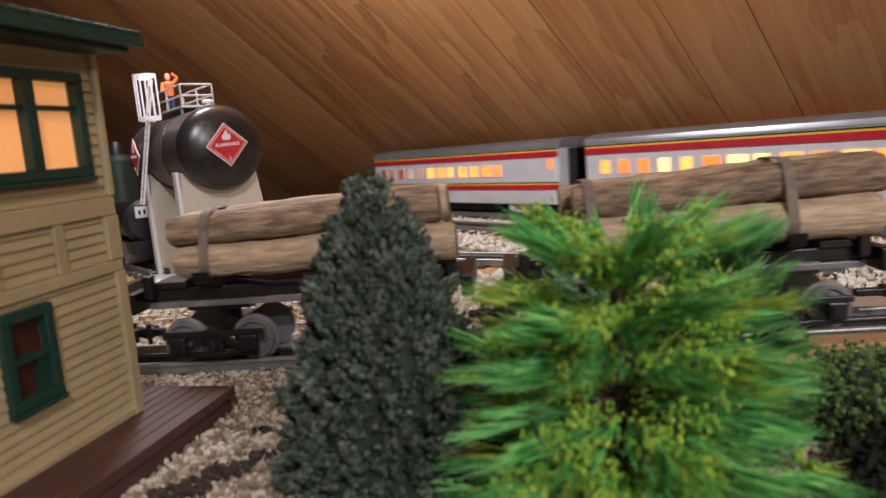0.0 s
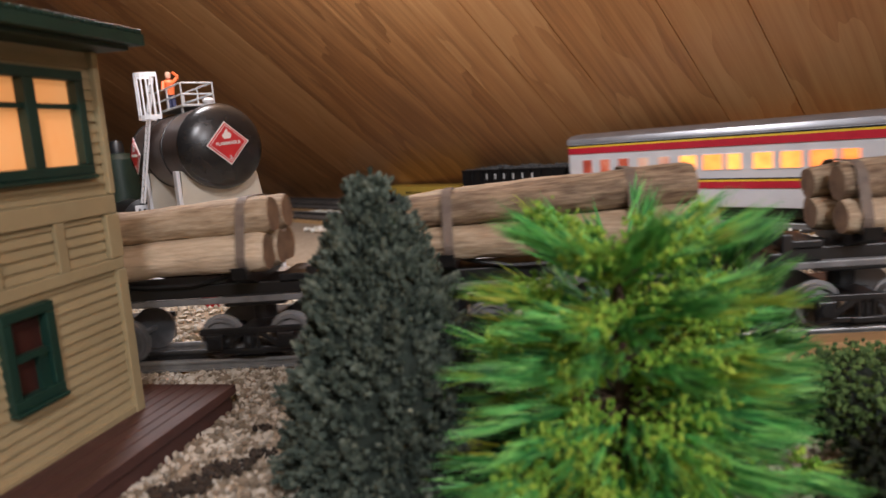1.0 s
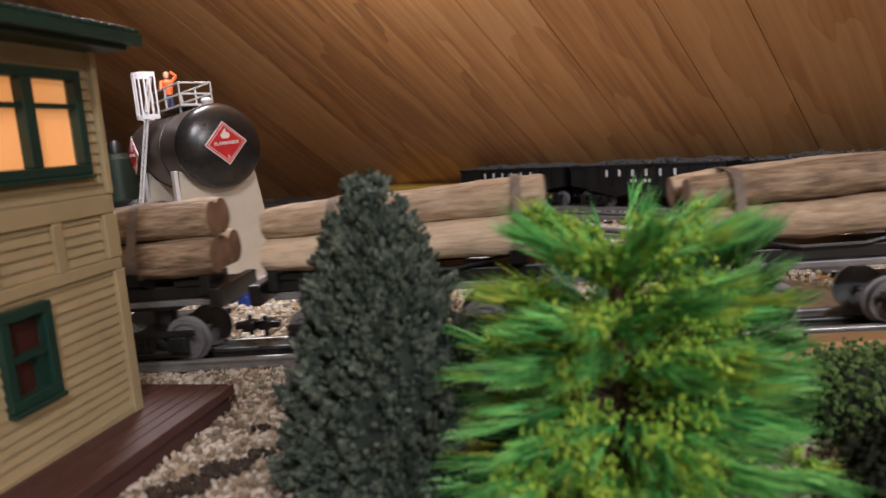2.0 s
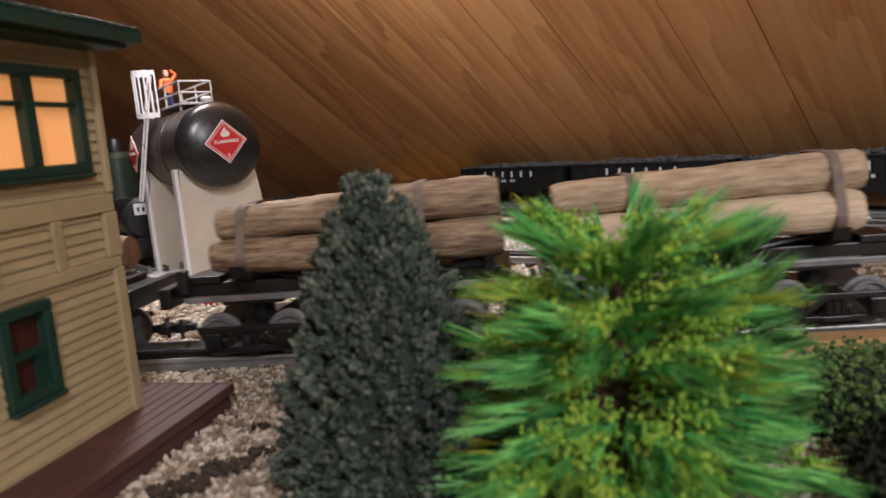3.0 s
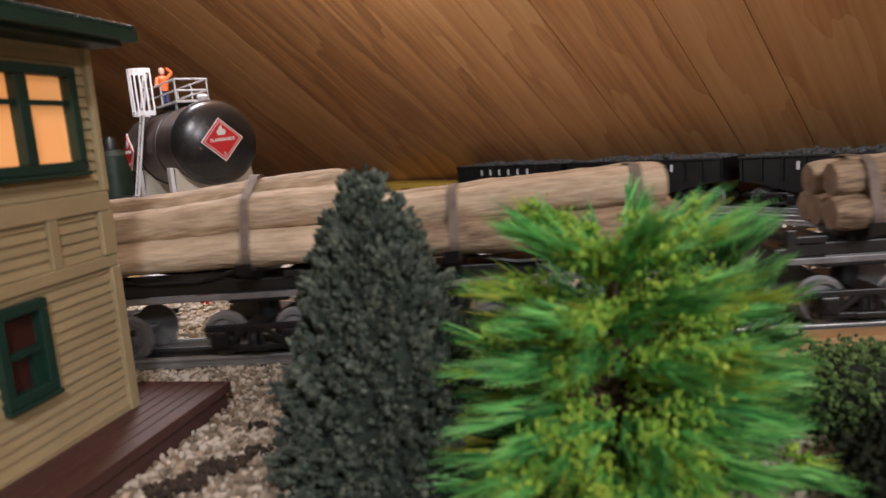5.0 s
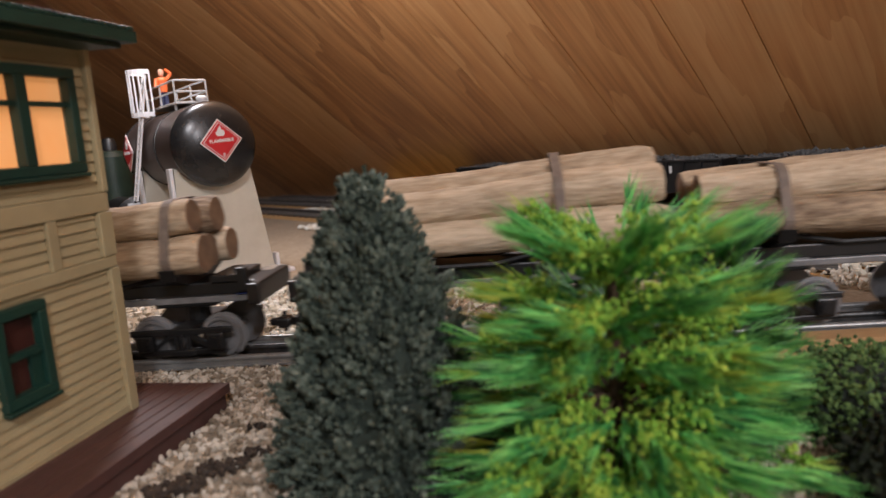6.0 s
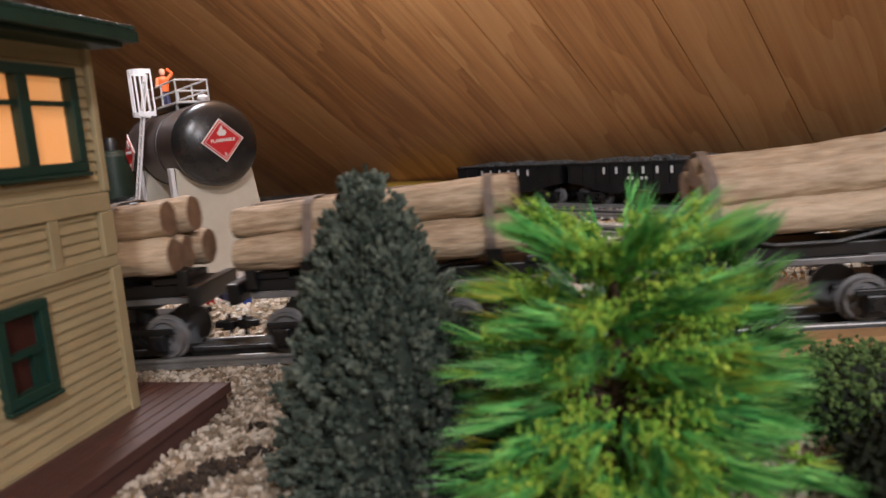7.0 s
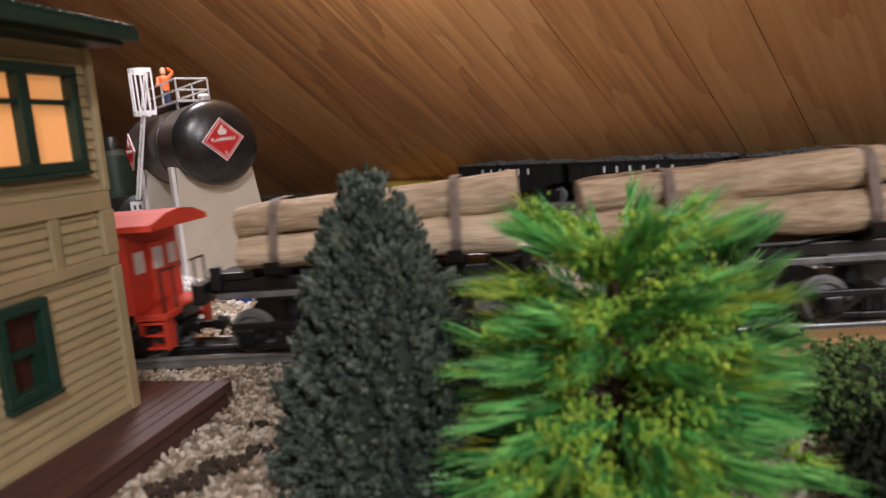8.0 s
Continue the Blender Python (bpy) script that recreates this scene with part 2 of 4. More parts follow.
ICO_F = [[v.index for v in f.verts] for f in _b.faces]
_b.free()


def pebbles(spots, sizes, seed, rough=0.35):
    """Many small lumps in one mesh."""
    rng = np.random.default_rng(seed)
    verts, faces = [], []
    for i, (p, s) in enumerate(zip(spots, sizes)):
        v = ICO_V * (1 + rough * rng.uniform(-1, 1, (len(ICO_V), 1))) * s * rng.uniform(0.6, 1.25, 3)
        a = rng.uniform(0, 6.28)
        c, q = math.cos(a), math.sin(a)
        v = np.stack([v[:, 0] * c - v[:, 1] * q, v[:, 0] * q + v[:, 1] * c, v[:, 2]], 1) + p
        base = len(verts)
        verts.extend(v.tolist())
        faces.extend([[k + base for k in f] for f in ICO_F])
    return verts, faces


# ---- the room ----
def panelled_slope():
    """The sloping ceiling of the attic, clad with grooved oak boards that run down the slope."""
    foot, slope = 0.900, radians(38.7)
    up = Vector((-NC.x * math.cos(slope), -NC.y * math.cos(slope), math.sin(slope)))
    out = up.cross(DC) * -1
    if out.z > 0:
        out = -out
    m = Matrix((DC, up, DC.cross(up))).transposed().to_4x4()
    m.translation = NC * foot + Vector((0, 0, GROUND - 0.02))
    sign = 1 if DC.cross(up).dot(out) > 0 else -1
    rng = random.Random(4)
    verts, faces, x = [], [], -5.05
    while x < 2.2:
        w = rng.choice((0.078, 0.102, 0.128, 0.155, 0.09))
        for a, b, z in ((x + 0.0007, x + w - 0.0007, 0.0),):
            k = len(verts)
            verts += [(a, 0, z * sign), (b, 0, z * sign), (b, 2.0, z * sign), (a, 2.0, z * sign), (a - 0.001, 0, -0.004 * sign), (b + 0.001, 0, -0.004 * sign), (b + 0.001, 2.0, -0.004 * sign), (a - 0.001, 2.0, -0.004 * sign)]
            faces += [(k, k + 1, k + 2, k + 3), (k, k + 4, k + 5, k + 1), (k + 1, k + 5, k + 6, k + 2), (k + 3, k + 2, k + 6, k + 7), (k, k + 3, k + 7, k + 4)]
        x += w
    ob = part("ceiling", (verts, faces), PANEL)
    ob.matrix_basis = m
    tagged(ob, "sloping attic ceiling of grooved brown oak panelling", "ceiling", kind="structure")
    back = part("ceiling_backing", span((-5.1, 0, -0.006 * sign), (2.3, 2.05, -0.03 * sign)), PANEL_DARK)
    back.matrix_basis = m
    tagged(back, "dark backing behind the panelling grooves", "ceiling", kind="structure")


panelled_slope()


def room():
    def slab(name, a, b, mat, label, cat, m):
        ob = part(name, span(a, b), mat)
        ob.matrix_basis = m
        return tagged(ob, label, cat, kind="structure")
    m = Matrix.Translation((0, 0, 0)) @ Matrix.Rotation(math.atan2(DC.y, DC.x), 4, "Z")
    slab("ground", (-4.98, -1.65, GROUND - 0.03), (2.2, 0.922, GROUND), TABLE, "layout table top covered with tan ballast grit", "table top", m)
    slab("floor", (-5.2, -3.0, -0.95), (2.4, 1.1, -0.9), FLOORING, "brown carpeted attic floor", "floor", m)
    slab("wall_end", (-5.04, -3.0, -0.9), (-5.0, 1.1, 1.7), PANEL, "brown oak panelled gable wall", "wall", m)
    slab("wall_far_end", (2.22, -3.0, -0.9), (2.26, 1.1, 1.7), PAINT, "pale grey painted gable wall", "wall", m)
    slab("wall_back", (-5.04, -3.04, -0.9), (2.26, -3.0, 1.7), PAINT, "pale grey painted wall behind the layout", "wall", m)
    slab("wall_knee", (-5.04, 0.932, -0.9), (2.26, 0.972, 0.06), PAINT, "low painted wall under the slope", "wall", m)
    slab("ceiling_flat", (-5.04, -3.04, 1.24), (2.26, -0.50, 1.28), PAINT, "flat painted ceiling", "ceiling", m)


room()


# ---- tracks ----
def make_track(name, place, length, start, tie_step, label, tie_w=0.056, bed_w=0.038):
    t = thing(name, place, label, "track", "tracks of the layout")
    a, b = start, start + length
    bed = bmesh.new()
    prof = [(-bed_w - 0.007, GROUND), (-bed_w, -0.0075), (bed_w, -0.0075), (bed_w + 0.007, GROUND)]
    vs = [[bed.verts.new((x, y, z)) for y, z in prof] for x in (a, b)]
    for i in range(3):
        bed.faces.new((vs[0][i], vs[1][i], vs[1][i + 1], vs[0][i + 1]))
    bed.faces.new(vs[0])
    bed.faces.new(vs[1])
    bmesh.ops.recalc_face_normals(bed, faces=bed.faces)
    part("roadbed", bed, CORK, t, "tan cork roadbed")
    for y, mat in ((-0.0165, RAIL), (0.0165, RAIL), (0.0, RAIL_DARK)):
        bm = span((a, y - 0.0011, -0.0052), (b, y + 0.0011, -0.0012))
        rod((a, y, -0.0016), (b, y, -0.0016), 0.0017, bm, 10)
        span((a, y - 0.0024, -0.0058), (b, y + 0.0024, -0.0048), 0, bm)
        smooth(part("rail", bm, mat, t))
    tie = box((0.008, tie_w, 0.0022), (0, 0, -0.0066), 0.0005)
    first, x = None, a + 0.01
    while x < b:
        if first is None:
            first = ob = part("tie", tie, TIE, t)
        else:
            ob = new("tie", first.data)
            ob.parent = t
        ob.location = (x, 0, 0)
        x += tie_step
    return t


make_track("track", along(NEAR, N, D, 0), 2.01, -1.75, 0.030, "three-rail toy train track carrying the log train", 0.041, 0.022)
SPUR = Vector((0.8535, -0.521, 0))
make_track("track", Matrix.Translation((-0.062, 0.639, -0.0006)) @ Matrix.Rotation(math.atan2(SPUR.y, SPUR.x), 4, "Z"), 0.388, 0.0, 0.022, "three-rail spur track between the main lines", 0.05, 0.024)
make_track("track", along(C_LINE, NF, DF, 0), 1.52, -1.49, 0.022, "three-rail toy train track on tan roadbed")
make_track("track", along(P_LINE, NF, DF, 0), 1.72, -1.729, 0.022, "three-rail toy train track under the passenger train")
make_track("track", along(H_LINE, NF, DF, 0), 1.58, -1.63, 0.022, "three-rail siding track under the hopper cars")


def roadbed_edge():
    m = along(NEAR, N, D, 0)
    ob = part("roadbed_edge", span((0.06, -0.0350, GROUND), (0.41, -0.0212, -0.0018), 0.0006), TAN_WOOD)
    ob.matrix_basis = m
    tagged(ob, "tan wooden roadbed edge strip in front of the track", "roadbed")


roadbed_edge()


def ballast():
    rng = np.random.default_rng(7)
    spots, sizes = [], []
    for _ in range(15000):
        u, v = rng.uniform(-0.25, 0.16), rng.uniform(0.11, NEAR - 0.0195)
        if u > 0.055 and v > NEAR - 0.037:
            continue
        p = D * u + N * v
        s = rng.uniform(0.0008, 0.0019)
        spots.append((p.x, p.y, GROUND + s * 0.3 + rng.uniform(0, 0.0012) + (0.0022 if v > NEAR - 0.032 else 0.0)))
        sizes.append(s)
    for _ in range(2200):
        u, v = rng.uniform(-0.26, 0.055), rng.uniform(NEAR - 0.034, NEAR - 0.0200)
        p = D * u + N * v
        spots.append((p.x, p.y, -0.0075 + rng.uniform(0, 0.0015) - 0.1 * max(0.0, NEAR - 0.022 - v)))
        sizes.append(rng.uniform(0.0010, 0.0021))
    near = part("ballast", pebbles(spots, sizes, 3), STONE)
    tagged(near, "loose grey-brown limestone ballast before the track", "gravel", kind="stuff")
    spots, sizes = [], []
    for lo, hi, a, b, k in ((C_LINE + 0.042, P_LINE - 0.042, -1.18, -0.09, 2400), (P_LINE + 0.03, H_LINE - 0.03, -1.3, -0.1, 1500), (C_LINE - 0.11, C_LINE - 0.042, -0.89, -0.03, 2400),
                            (C_LINE - 0.024, C_LINE + 0.024, -0.89, -0.06, 1500), (P_LINE - 0.022, P_LINE + 0.022, -1.07, -0.07, 1500)):
        for _ in range(k):
            p = NF * rng.uniform(lo, hi) + DF * rng.uniform(a, b)
            if p.dot(N) < NEAR + 0.032:
                continue
            s = rng.uniform(0.0012, 0.0030)
            spots.append((p.x, p.y, GROUND + s * 0.4 + (0.002 if hi - lo < 0.05 else 0.003)))
            sizes.append(s)
    for _ in range(4600):
        p = D * rng.uniform(-0.40, 0.16) + N * rng.uniform(NEAR + 0.024, NEAR + 0.22)
        if p.dot(NF) > C_LINE - 0.04:
            continue
        s = rng.uniform(0.0012, 0.0030)
        spots.append((p.x, p.y, GROUND + s * 0.4))
        sizes.append(s)
    ob = part("pale_ballast", pebbles(spots, sizes, 4), STONE_LIT)
    tagged(ob, "loose limestone ballast between the tracks, strong light painted into its colour", "gravel", kind="stuff")


ballast()


# ---- rolling stock ----
WHEEL_R = 0.0100
MOVING_WHEELS = {}


def wheelset(parent, x, owner):
    bm = bmesh.new()
    side = Matrix.Rotation(radians(90), 4, "X")
    for y, s in ((-0.0165, 1), (0.0165, -1)):
        prof = [(0.0, -0.0008), (0.0035, -0.0008), (0.0042, 0.0004), (0.0080, 0.0008), (0.0086, -0.0010), (WHEEL_R, -0.0010), (WHEEL_R + 0.0002, 0.0024), (0.0118, 0.0026), (0.0118, 0.0036), (0.003, 0.0036), (0.0, 0.0036)]
        lathe(prof, 28, Matrix.Translation((0, y, 0)) @ (side if s > 0 else side @ Matrix.Rotation(radians(180), 4, "X")) @ Matrix.Scale(-1, 4, (0, 0, 1)), bm)
        for k in range(4):
            a = k * math.pi / 2
            box((0.0022, 0.0016, 0.0022), (0.0058 * math.cos(a), y - s * 0.0006, 0.0058 * math.sin(a)), 0, bm)
    rod((0, -0.018, 0), (0, 0.018, 0), 0.0016, bm)
    ob = smooth(part("wheelset", bm, GREY_METAL, parent, "dull grey cast metal wheels"), 35)
    ob.location = (x, 0, WHEEL_R)
    MOVING_WHEELS.setdefault(owner, []).append((ob, x))
    return ob


def truck(car, x, base=0.038):
    bm = bmesh.new()
    for y in (-0.0225, 0.0225):
        s = 1 if y > 0 else -1
        span((-base / 2 - 0.008, y - 0.0012, 0.0135), (base / 2 + 0.008, y + 0.0012, 0.0165), 0.0005, bm)
        span((-base / 2 - 0.004, y - 0.001, 0.0035), (base / 2 + 0.004, y + 0.001, 0.0060), 0.0004, bm)
        for k in (-1, 1):
            box((0.0085, 0.0050, 0.0085), (k * base / 2, y + s * 0.0008, WHEEL_R), 0.0010, bm)
            rod((k * base / 2, y, WHEEL_R), (k * base / 2, y + s * 0.0042, WHEEL_R), 0.0028, bm, 12)
            box((0.012, 0.002, 0.0022), (k * base / 4, y, 0.0105), 0, bm, Matrix.Rotation(k * radians(38), 4, "Y"))
        for k in (-0.0032, 0, 0.0032):
            rod((k, y, 0.0055), (k, y, 0.0140), 0.0012, bm, 8)
        box((0.013, 0.0036, 0.0030), (0, y, 0.0045), 0.0006, bm)
    span((-0.006, -0.0225, 0.0115), (0.006, 0.0225, 0.0165), 0.001, bm)
    rod((0, 0, 0.014), (0, 0, 0.0268), 0.006, bm, 14)
    t = part("truck", bm, BLACK, car, "black plastic truck side frames")
    t.location = (x, 0, 0)
    for k in (-1, 1):
        wheelset(t, k * base / 2, car)
    return t


def coupler(car, x, s):
    bm = span((0, -0.0022, 0.010), (0.014, 0.0022, 0.0135), 0.0006)
    box((0.007, 0.008, 0.0055), (0.016, 0.001, 0.0118), 0.0012, bm)
    rod((0.017, -0.002, 0.006), (0.017, -0.002, 0.0165), 0.0013, bm)
    ob = part("coupler", bm, BLACK, car)
    ob.location, ob.rotation_euler = (x, 0, 0), (0, 0, 0 if s > 0 else math.pi)


def log_mesh(length, r, seed):
    rng = random.Random(seed)
    bm = bmesh.new()
    sides, steps = 24, 40
    off = Vector((rng.uniform(0, 50), rng.uniform(0, 50), 0))
    bend = [rng.uniform(-0.0009, 0.0009) for _ in range(4)]
    rings = []
    for i in range(steps + 1):
        x = (i / steps - 0.5) * length
        f = i / steps
        cy = bend[0] * math.sin(3.1 * f) + bend[1] * math.sin(7 * f)
        cz = bend[2] * math.sin(3.1 * f) + bend[3] * math.sin(6 * f)
        shrink = 0.90 if i in (0, steps) else 1.0
        ring = []
        for k in range(sides):
            a = 2 * math.pi * k / sides
            g = noise.noise(Vector((x * 60, math.cos(a) * 1.6, math.sin(a) * 1.6)) + off) * 0.11 + noise.noise(Vector((x * 160, math.cos(a) * 4, math.sin(a) * 4)) + off) * 0.05
            q = r * shrink * (1 + g) * (1 + 0.19 * (f - 0.5))
            ring.append(bm.verts.new((x, cy + q * math.cos(a), cz + q * math.sin(a))))
        rings.append(ring)
    for p, q in zip(rings, rings[1:]):
        for k in range(sides):
            bm.faces.new((p[k], p[(k + 1) % sides], q[(k + 1) % sides], q[k]))
    for end in (rings[0], rings[-1]):
        bm.faces.new(end).material_index = 1
    bmesh.ops.recalc_face_normals(bm, faces=bm.faces)
    return bm


def log_car(k):
    car = thing("log_car", Matrix(), "black skeleton log car loaded with tan strapped logs", "train car", "log cars of the freight train")
    bm = span((-0.083, -0.0135, 0.0318), (0.083, 0.0135, 0.0385), 0.0008)
    for s in (-1, 1):
        box((0.006, 0.050, 0.0105), (s * 0.083, 0, 0.0335), 0.0010, bm)
        span((s * 0.0435 - 0.016, -0.014, 0.0265), (s * 0.0435 + 0.016, 0.014, 0.0325), 0.0008, bm)
        box((0.005, 0.005, 0.012), (s * 0.076, -0.017, 0.040), 0.0008, bm)
        box((0.016, 0.030, 0.004), (s * 0.066, 0, 0.0400), 0.0008, bm)
    part("frame", bm, BLACK, car, "black plastic centre-sill frame").location.z = -0.0013
    for s in (-1, 1):
        part("side_channel", span((-0.078, s * 0.0118, 0.0285), (0.078, s * 0.0150, 0.0316), 0.0004), GREY_METAL, car, "dull grey side channel").location.z = -0.0013
    for y in (-0.0150, 0.0150):
        bm, rings = bmesh.new(), []
        for x, z in ((-0.043, 0.0455), (-0.030, 0.0420), (-0.014, 0.0388), (0.014, 0.0388), (0.030, 0.0420), (0.043, 0.0455)):
            rings.append([bm.verts.new((x, y + 0.0013 * math.cos(k2 * math.pi / 3), z + 0.0013 * math.sin(k2 * math.pi / 3))) for k2 in range(6)])
        for p, q in zip(rings, rings[1:]):
            for k2 in range(6):
                bm.faces.new((p[k2], p[(k2 + 1) % 6], q[(k2 + 1) % 6], q[k2]))
        part("truss_rod", bm, BLACK, car).location.z = -0.0013
    for s in (-1, 1):
        b = prism([(-0.0275, 0.0425), (-0.0290, 0.0480), (-0.0275, 0.0480), (-0.0262, 0.0442), (0.0262, 0.0442), (0.0275, 0.0480), (0.0290, 0.0480), (0.0275, 0.0425), (0.014, 0.0380), (-0.014, 0.0380)], 0.0075)
        ob = part("bunk", b, BLACK, car)
        ob.rotation_euler = (0, 0, math.pi / 2)
        ob.location = (s * 0.0435, 0, -0.0013)
        truck(car, s * 0.0435, 0.036)
        coupler(car, s * 0.081, s)
    rng = random.Random(100 + k)
    r, rest = 0.0087, 0.0425
    shift = (0.0105, 0.0037, -0.0152, 0.0080, -0.0116, 0.0171, -0.0151, 0.0027)[k]
    rows = ((0, (-0.0165, 0.0, 0.0165)), (1, (-0.0112, 0.0065) if k != 5 else (-0.0112, 0.0125))) + (((2, (0.0005,)),) if k == 5 else ())
    for row, ys in rows:
        for y in ys:
            ob = smooth(part("log", log_mesh(0.137 + rng.uniform(-0.004, 0.005), r * rng.uniform(0.97, 1.04), rng.randint(0, 9999)), LOG, car), 60)
            ob.data.materials.append(LOG_END)
            ob.location = (shift + 0.003 + rng.uniform(-0.004, 0.004), y, rest + r * (1.0, 2.88, 3.75)[row])
            ob.rotation_euler = (rng.uniform(0, 6), -0.0123 * (1, 3, 3.6)[row] + rng.uniform(-0.006, 0.006), rng.uniform(-0.008, 0.008))
    for s in (-1, 1):
        thick = r * (1 + 0.062 * s)
        g, low, lift = thick + 0.0009, rest + thick, 1.88 * thick
        hull = []
        arcs = (((-0.0165, low), 250, 180), ((-0.0112, low + lift), 172, 95), ((0.0065, low + lift), 85, 25), ((0.0165, low), 22, -70))
        if k == 5:
            arcs = (arcs[0], ((-0.0112, low + lift), 172, 120), ((0.0005, low + 1.46 * lift), 112, 62), ((0.0125, low + lift), 55, 10), arcs[3])
        for (cy, cz), a0, a1 in arcs:
            for i in range(7):
                a = radians(a0 + (a1 - a0) * i / 6)
                hull.append((cy + g * math.cos(a), cz + g * math.sin(a)))
        bm = bmesh.new()
        w, th = 0.0023, 0.0005
        mid = Vector((0, 0.0625))
        rows = []
        for y, z in hull:
            v = (Vector((y, z)) - mid).normalized() * th
            rows.append([bm.verts.new((-w, y, z)), bm.verts.new((w, y, z)), bm.verts.new((w, y + v.x, z + v.y)), bm.verts.new((-w, y + v.x, z + v.y))])
        for p, q in zip(rows, rows[1:] + rows[:1]):
            for i in range(4):
                j = (i + 1) % 4
                bm.faces.new((p[i], p[j], q[j], q[i]))
        bmesh.ops.recalc_face_normals(bm, faces=bm.faces)
        ob = part("strap", bm, STRAP, car, "dark grey band round the logs")
        ob.location = (s * 0.0435 + rng.uniform(-0.0015, 0.0015), 0, 0)
    return car


LOG_CARS = [log_car(k) for k in range(8)]


def caboose():
    car = thing("caboose", Matrix(), "red-orange plastic caboose with end platform and cupola", "train car")
    L, w, z0, z1 = 0.062, 0.0265, 0.024, 0.0665
    bm = bmesh.new()
    span((-L, -w, z0), (L, w, z1), 0.001, bm)
    first = None
    for i in range(16):
        x = -L + 0.004 + i * (2 * L - 0.008) / 15
        for s in (-1, 1):
            if first is None:
                first = ob = part("batten", box((0.0007, 0.0008, z1 - z0 - 0.004)), CABOOSE, car)
            else:
                ob = new("batten", first.data)
                ob.parent = car
            ob.location = (x, s * w, (z0 + z1) / 2)
    part("body", bm, CABOOSE, car)
    roof = prism([(-0.031, z1 - 0.001), (-0.030, z1 + 0.0018), (-0.015, z1 + 0.0062), (0, z1 + 0.0075), (0.015, z1 + 0.0062), (0.030, z1 + 0.0018), (0.031, z1 - 0.001)], 2 * L + 0.034)
    ob = part("roof", roof, CABOOSE, car)
    ob.rotation_euler = (0, 0, math.pi / 2)
    part("cupola", span((-0.034, -0.020, z1 + 0.005), (-0.002, 0.020, z1 + 0.024), 0.0015), CABOOSE, car)
    part("underframe", span((-L - 0.017, -0.010, 0.0175), (L + 0.017, 0.010, z0), 0.001), BLACK, car)
    for s in (-1, 1):
        part("end_platform", span((s * L, -w, 0.021), (s * (L + 0.016), w, 0.0245), 0.0005), CABOOSE, car)
        for y in (-1, 1):
            st = bmesh.new()
            span((s * (L + 0.001), y * (w - 0.001), 0.006), (s * (L + 0.0025), y * (w - 0.009), 0.022), 0, st)
            span((s * (L + 0.0135), y * (w - 0.001), 0.006), (s * (L + 0.015), y * (w - 0.009), 0.022), 0, st)
            for z in (0.0065, 0.013, 0.019):
                span((s * (L + 0.001), y * (w - 0.001), z), (s * (L + 0.015), y * (w - 0.009), z + 0.0012), 0, st)
            part("step", st, CABOOSE, car)
        rail = bmesh.new()
        for y in (-0.024, -0.012, 0.012, 0.024):
            rod((s * (L + 0.0145), y, 0.0235), (s * (L + 0.0145), y, 0.045), 0.0006, rail, 6)
        for y in (-1, 1):
            rod((s * (L + 0.0145), y * 0.024, 0.045), (s * (L + 0.0145), y * 0.008, 0.045), 0.0006, rail, 6)
        part("railing", rail, BLACK, car)
        door = span((s * (L + 0.0008), -0.007, 0.027), (s * (L + 0.0016), 0.007, 0.0575), 0.0003)
        door = part("door", door, CABOOSE, car)
        part("pane", span((s * (L + 0.0016), -0.0045, 0.0435), (s * (L + 0.0022), 0.0045, 0.0545)), LETTER, door)
        for y in (-0.0165, 0.0165):
            part("window", span((s * (L + 0.0004), y - 0.004, 0.0435), (s * (L + 0.0014), y + 0.004, 0.0545), 0.0003), LETTER, car)
        truck(car, s * 0.045, 0.034)
        coupler(car, s * 0.077, s)
    for x in (-0.042, -0.014, 0.014, 0.042):
        for y in (-1, 1):
            part("window", span((x - 0.0055, y * (w - 0.0003), 0.0435), (x + 0.0055, y * (w + 0.0011), 0.0545), 0.0003), LETTER, car)
    for y in (-1, 1):
        part("number_plate", span((0.036, y * (w + 0.0002), 0.034), (0.054, y * (w + 0.0009), 0.040)), LETTER, car, "white bars of unreadable lettering")
    return car


CABOOSE_CAR = caboose()


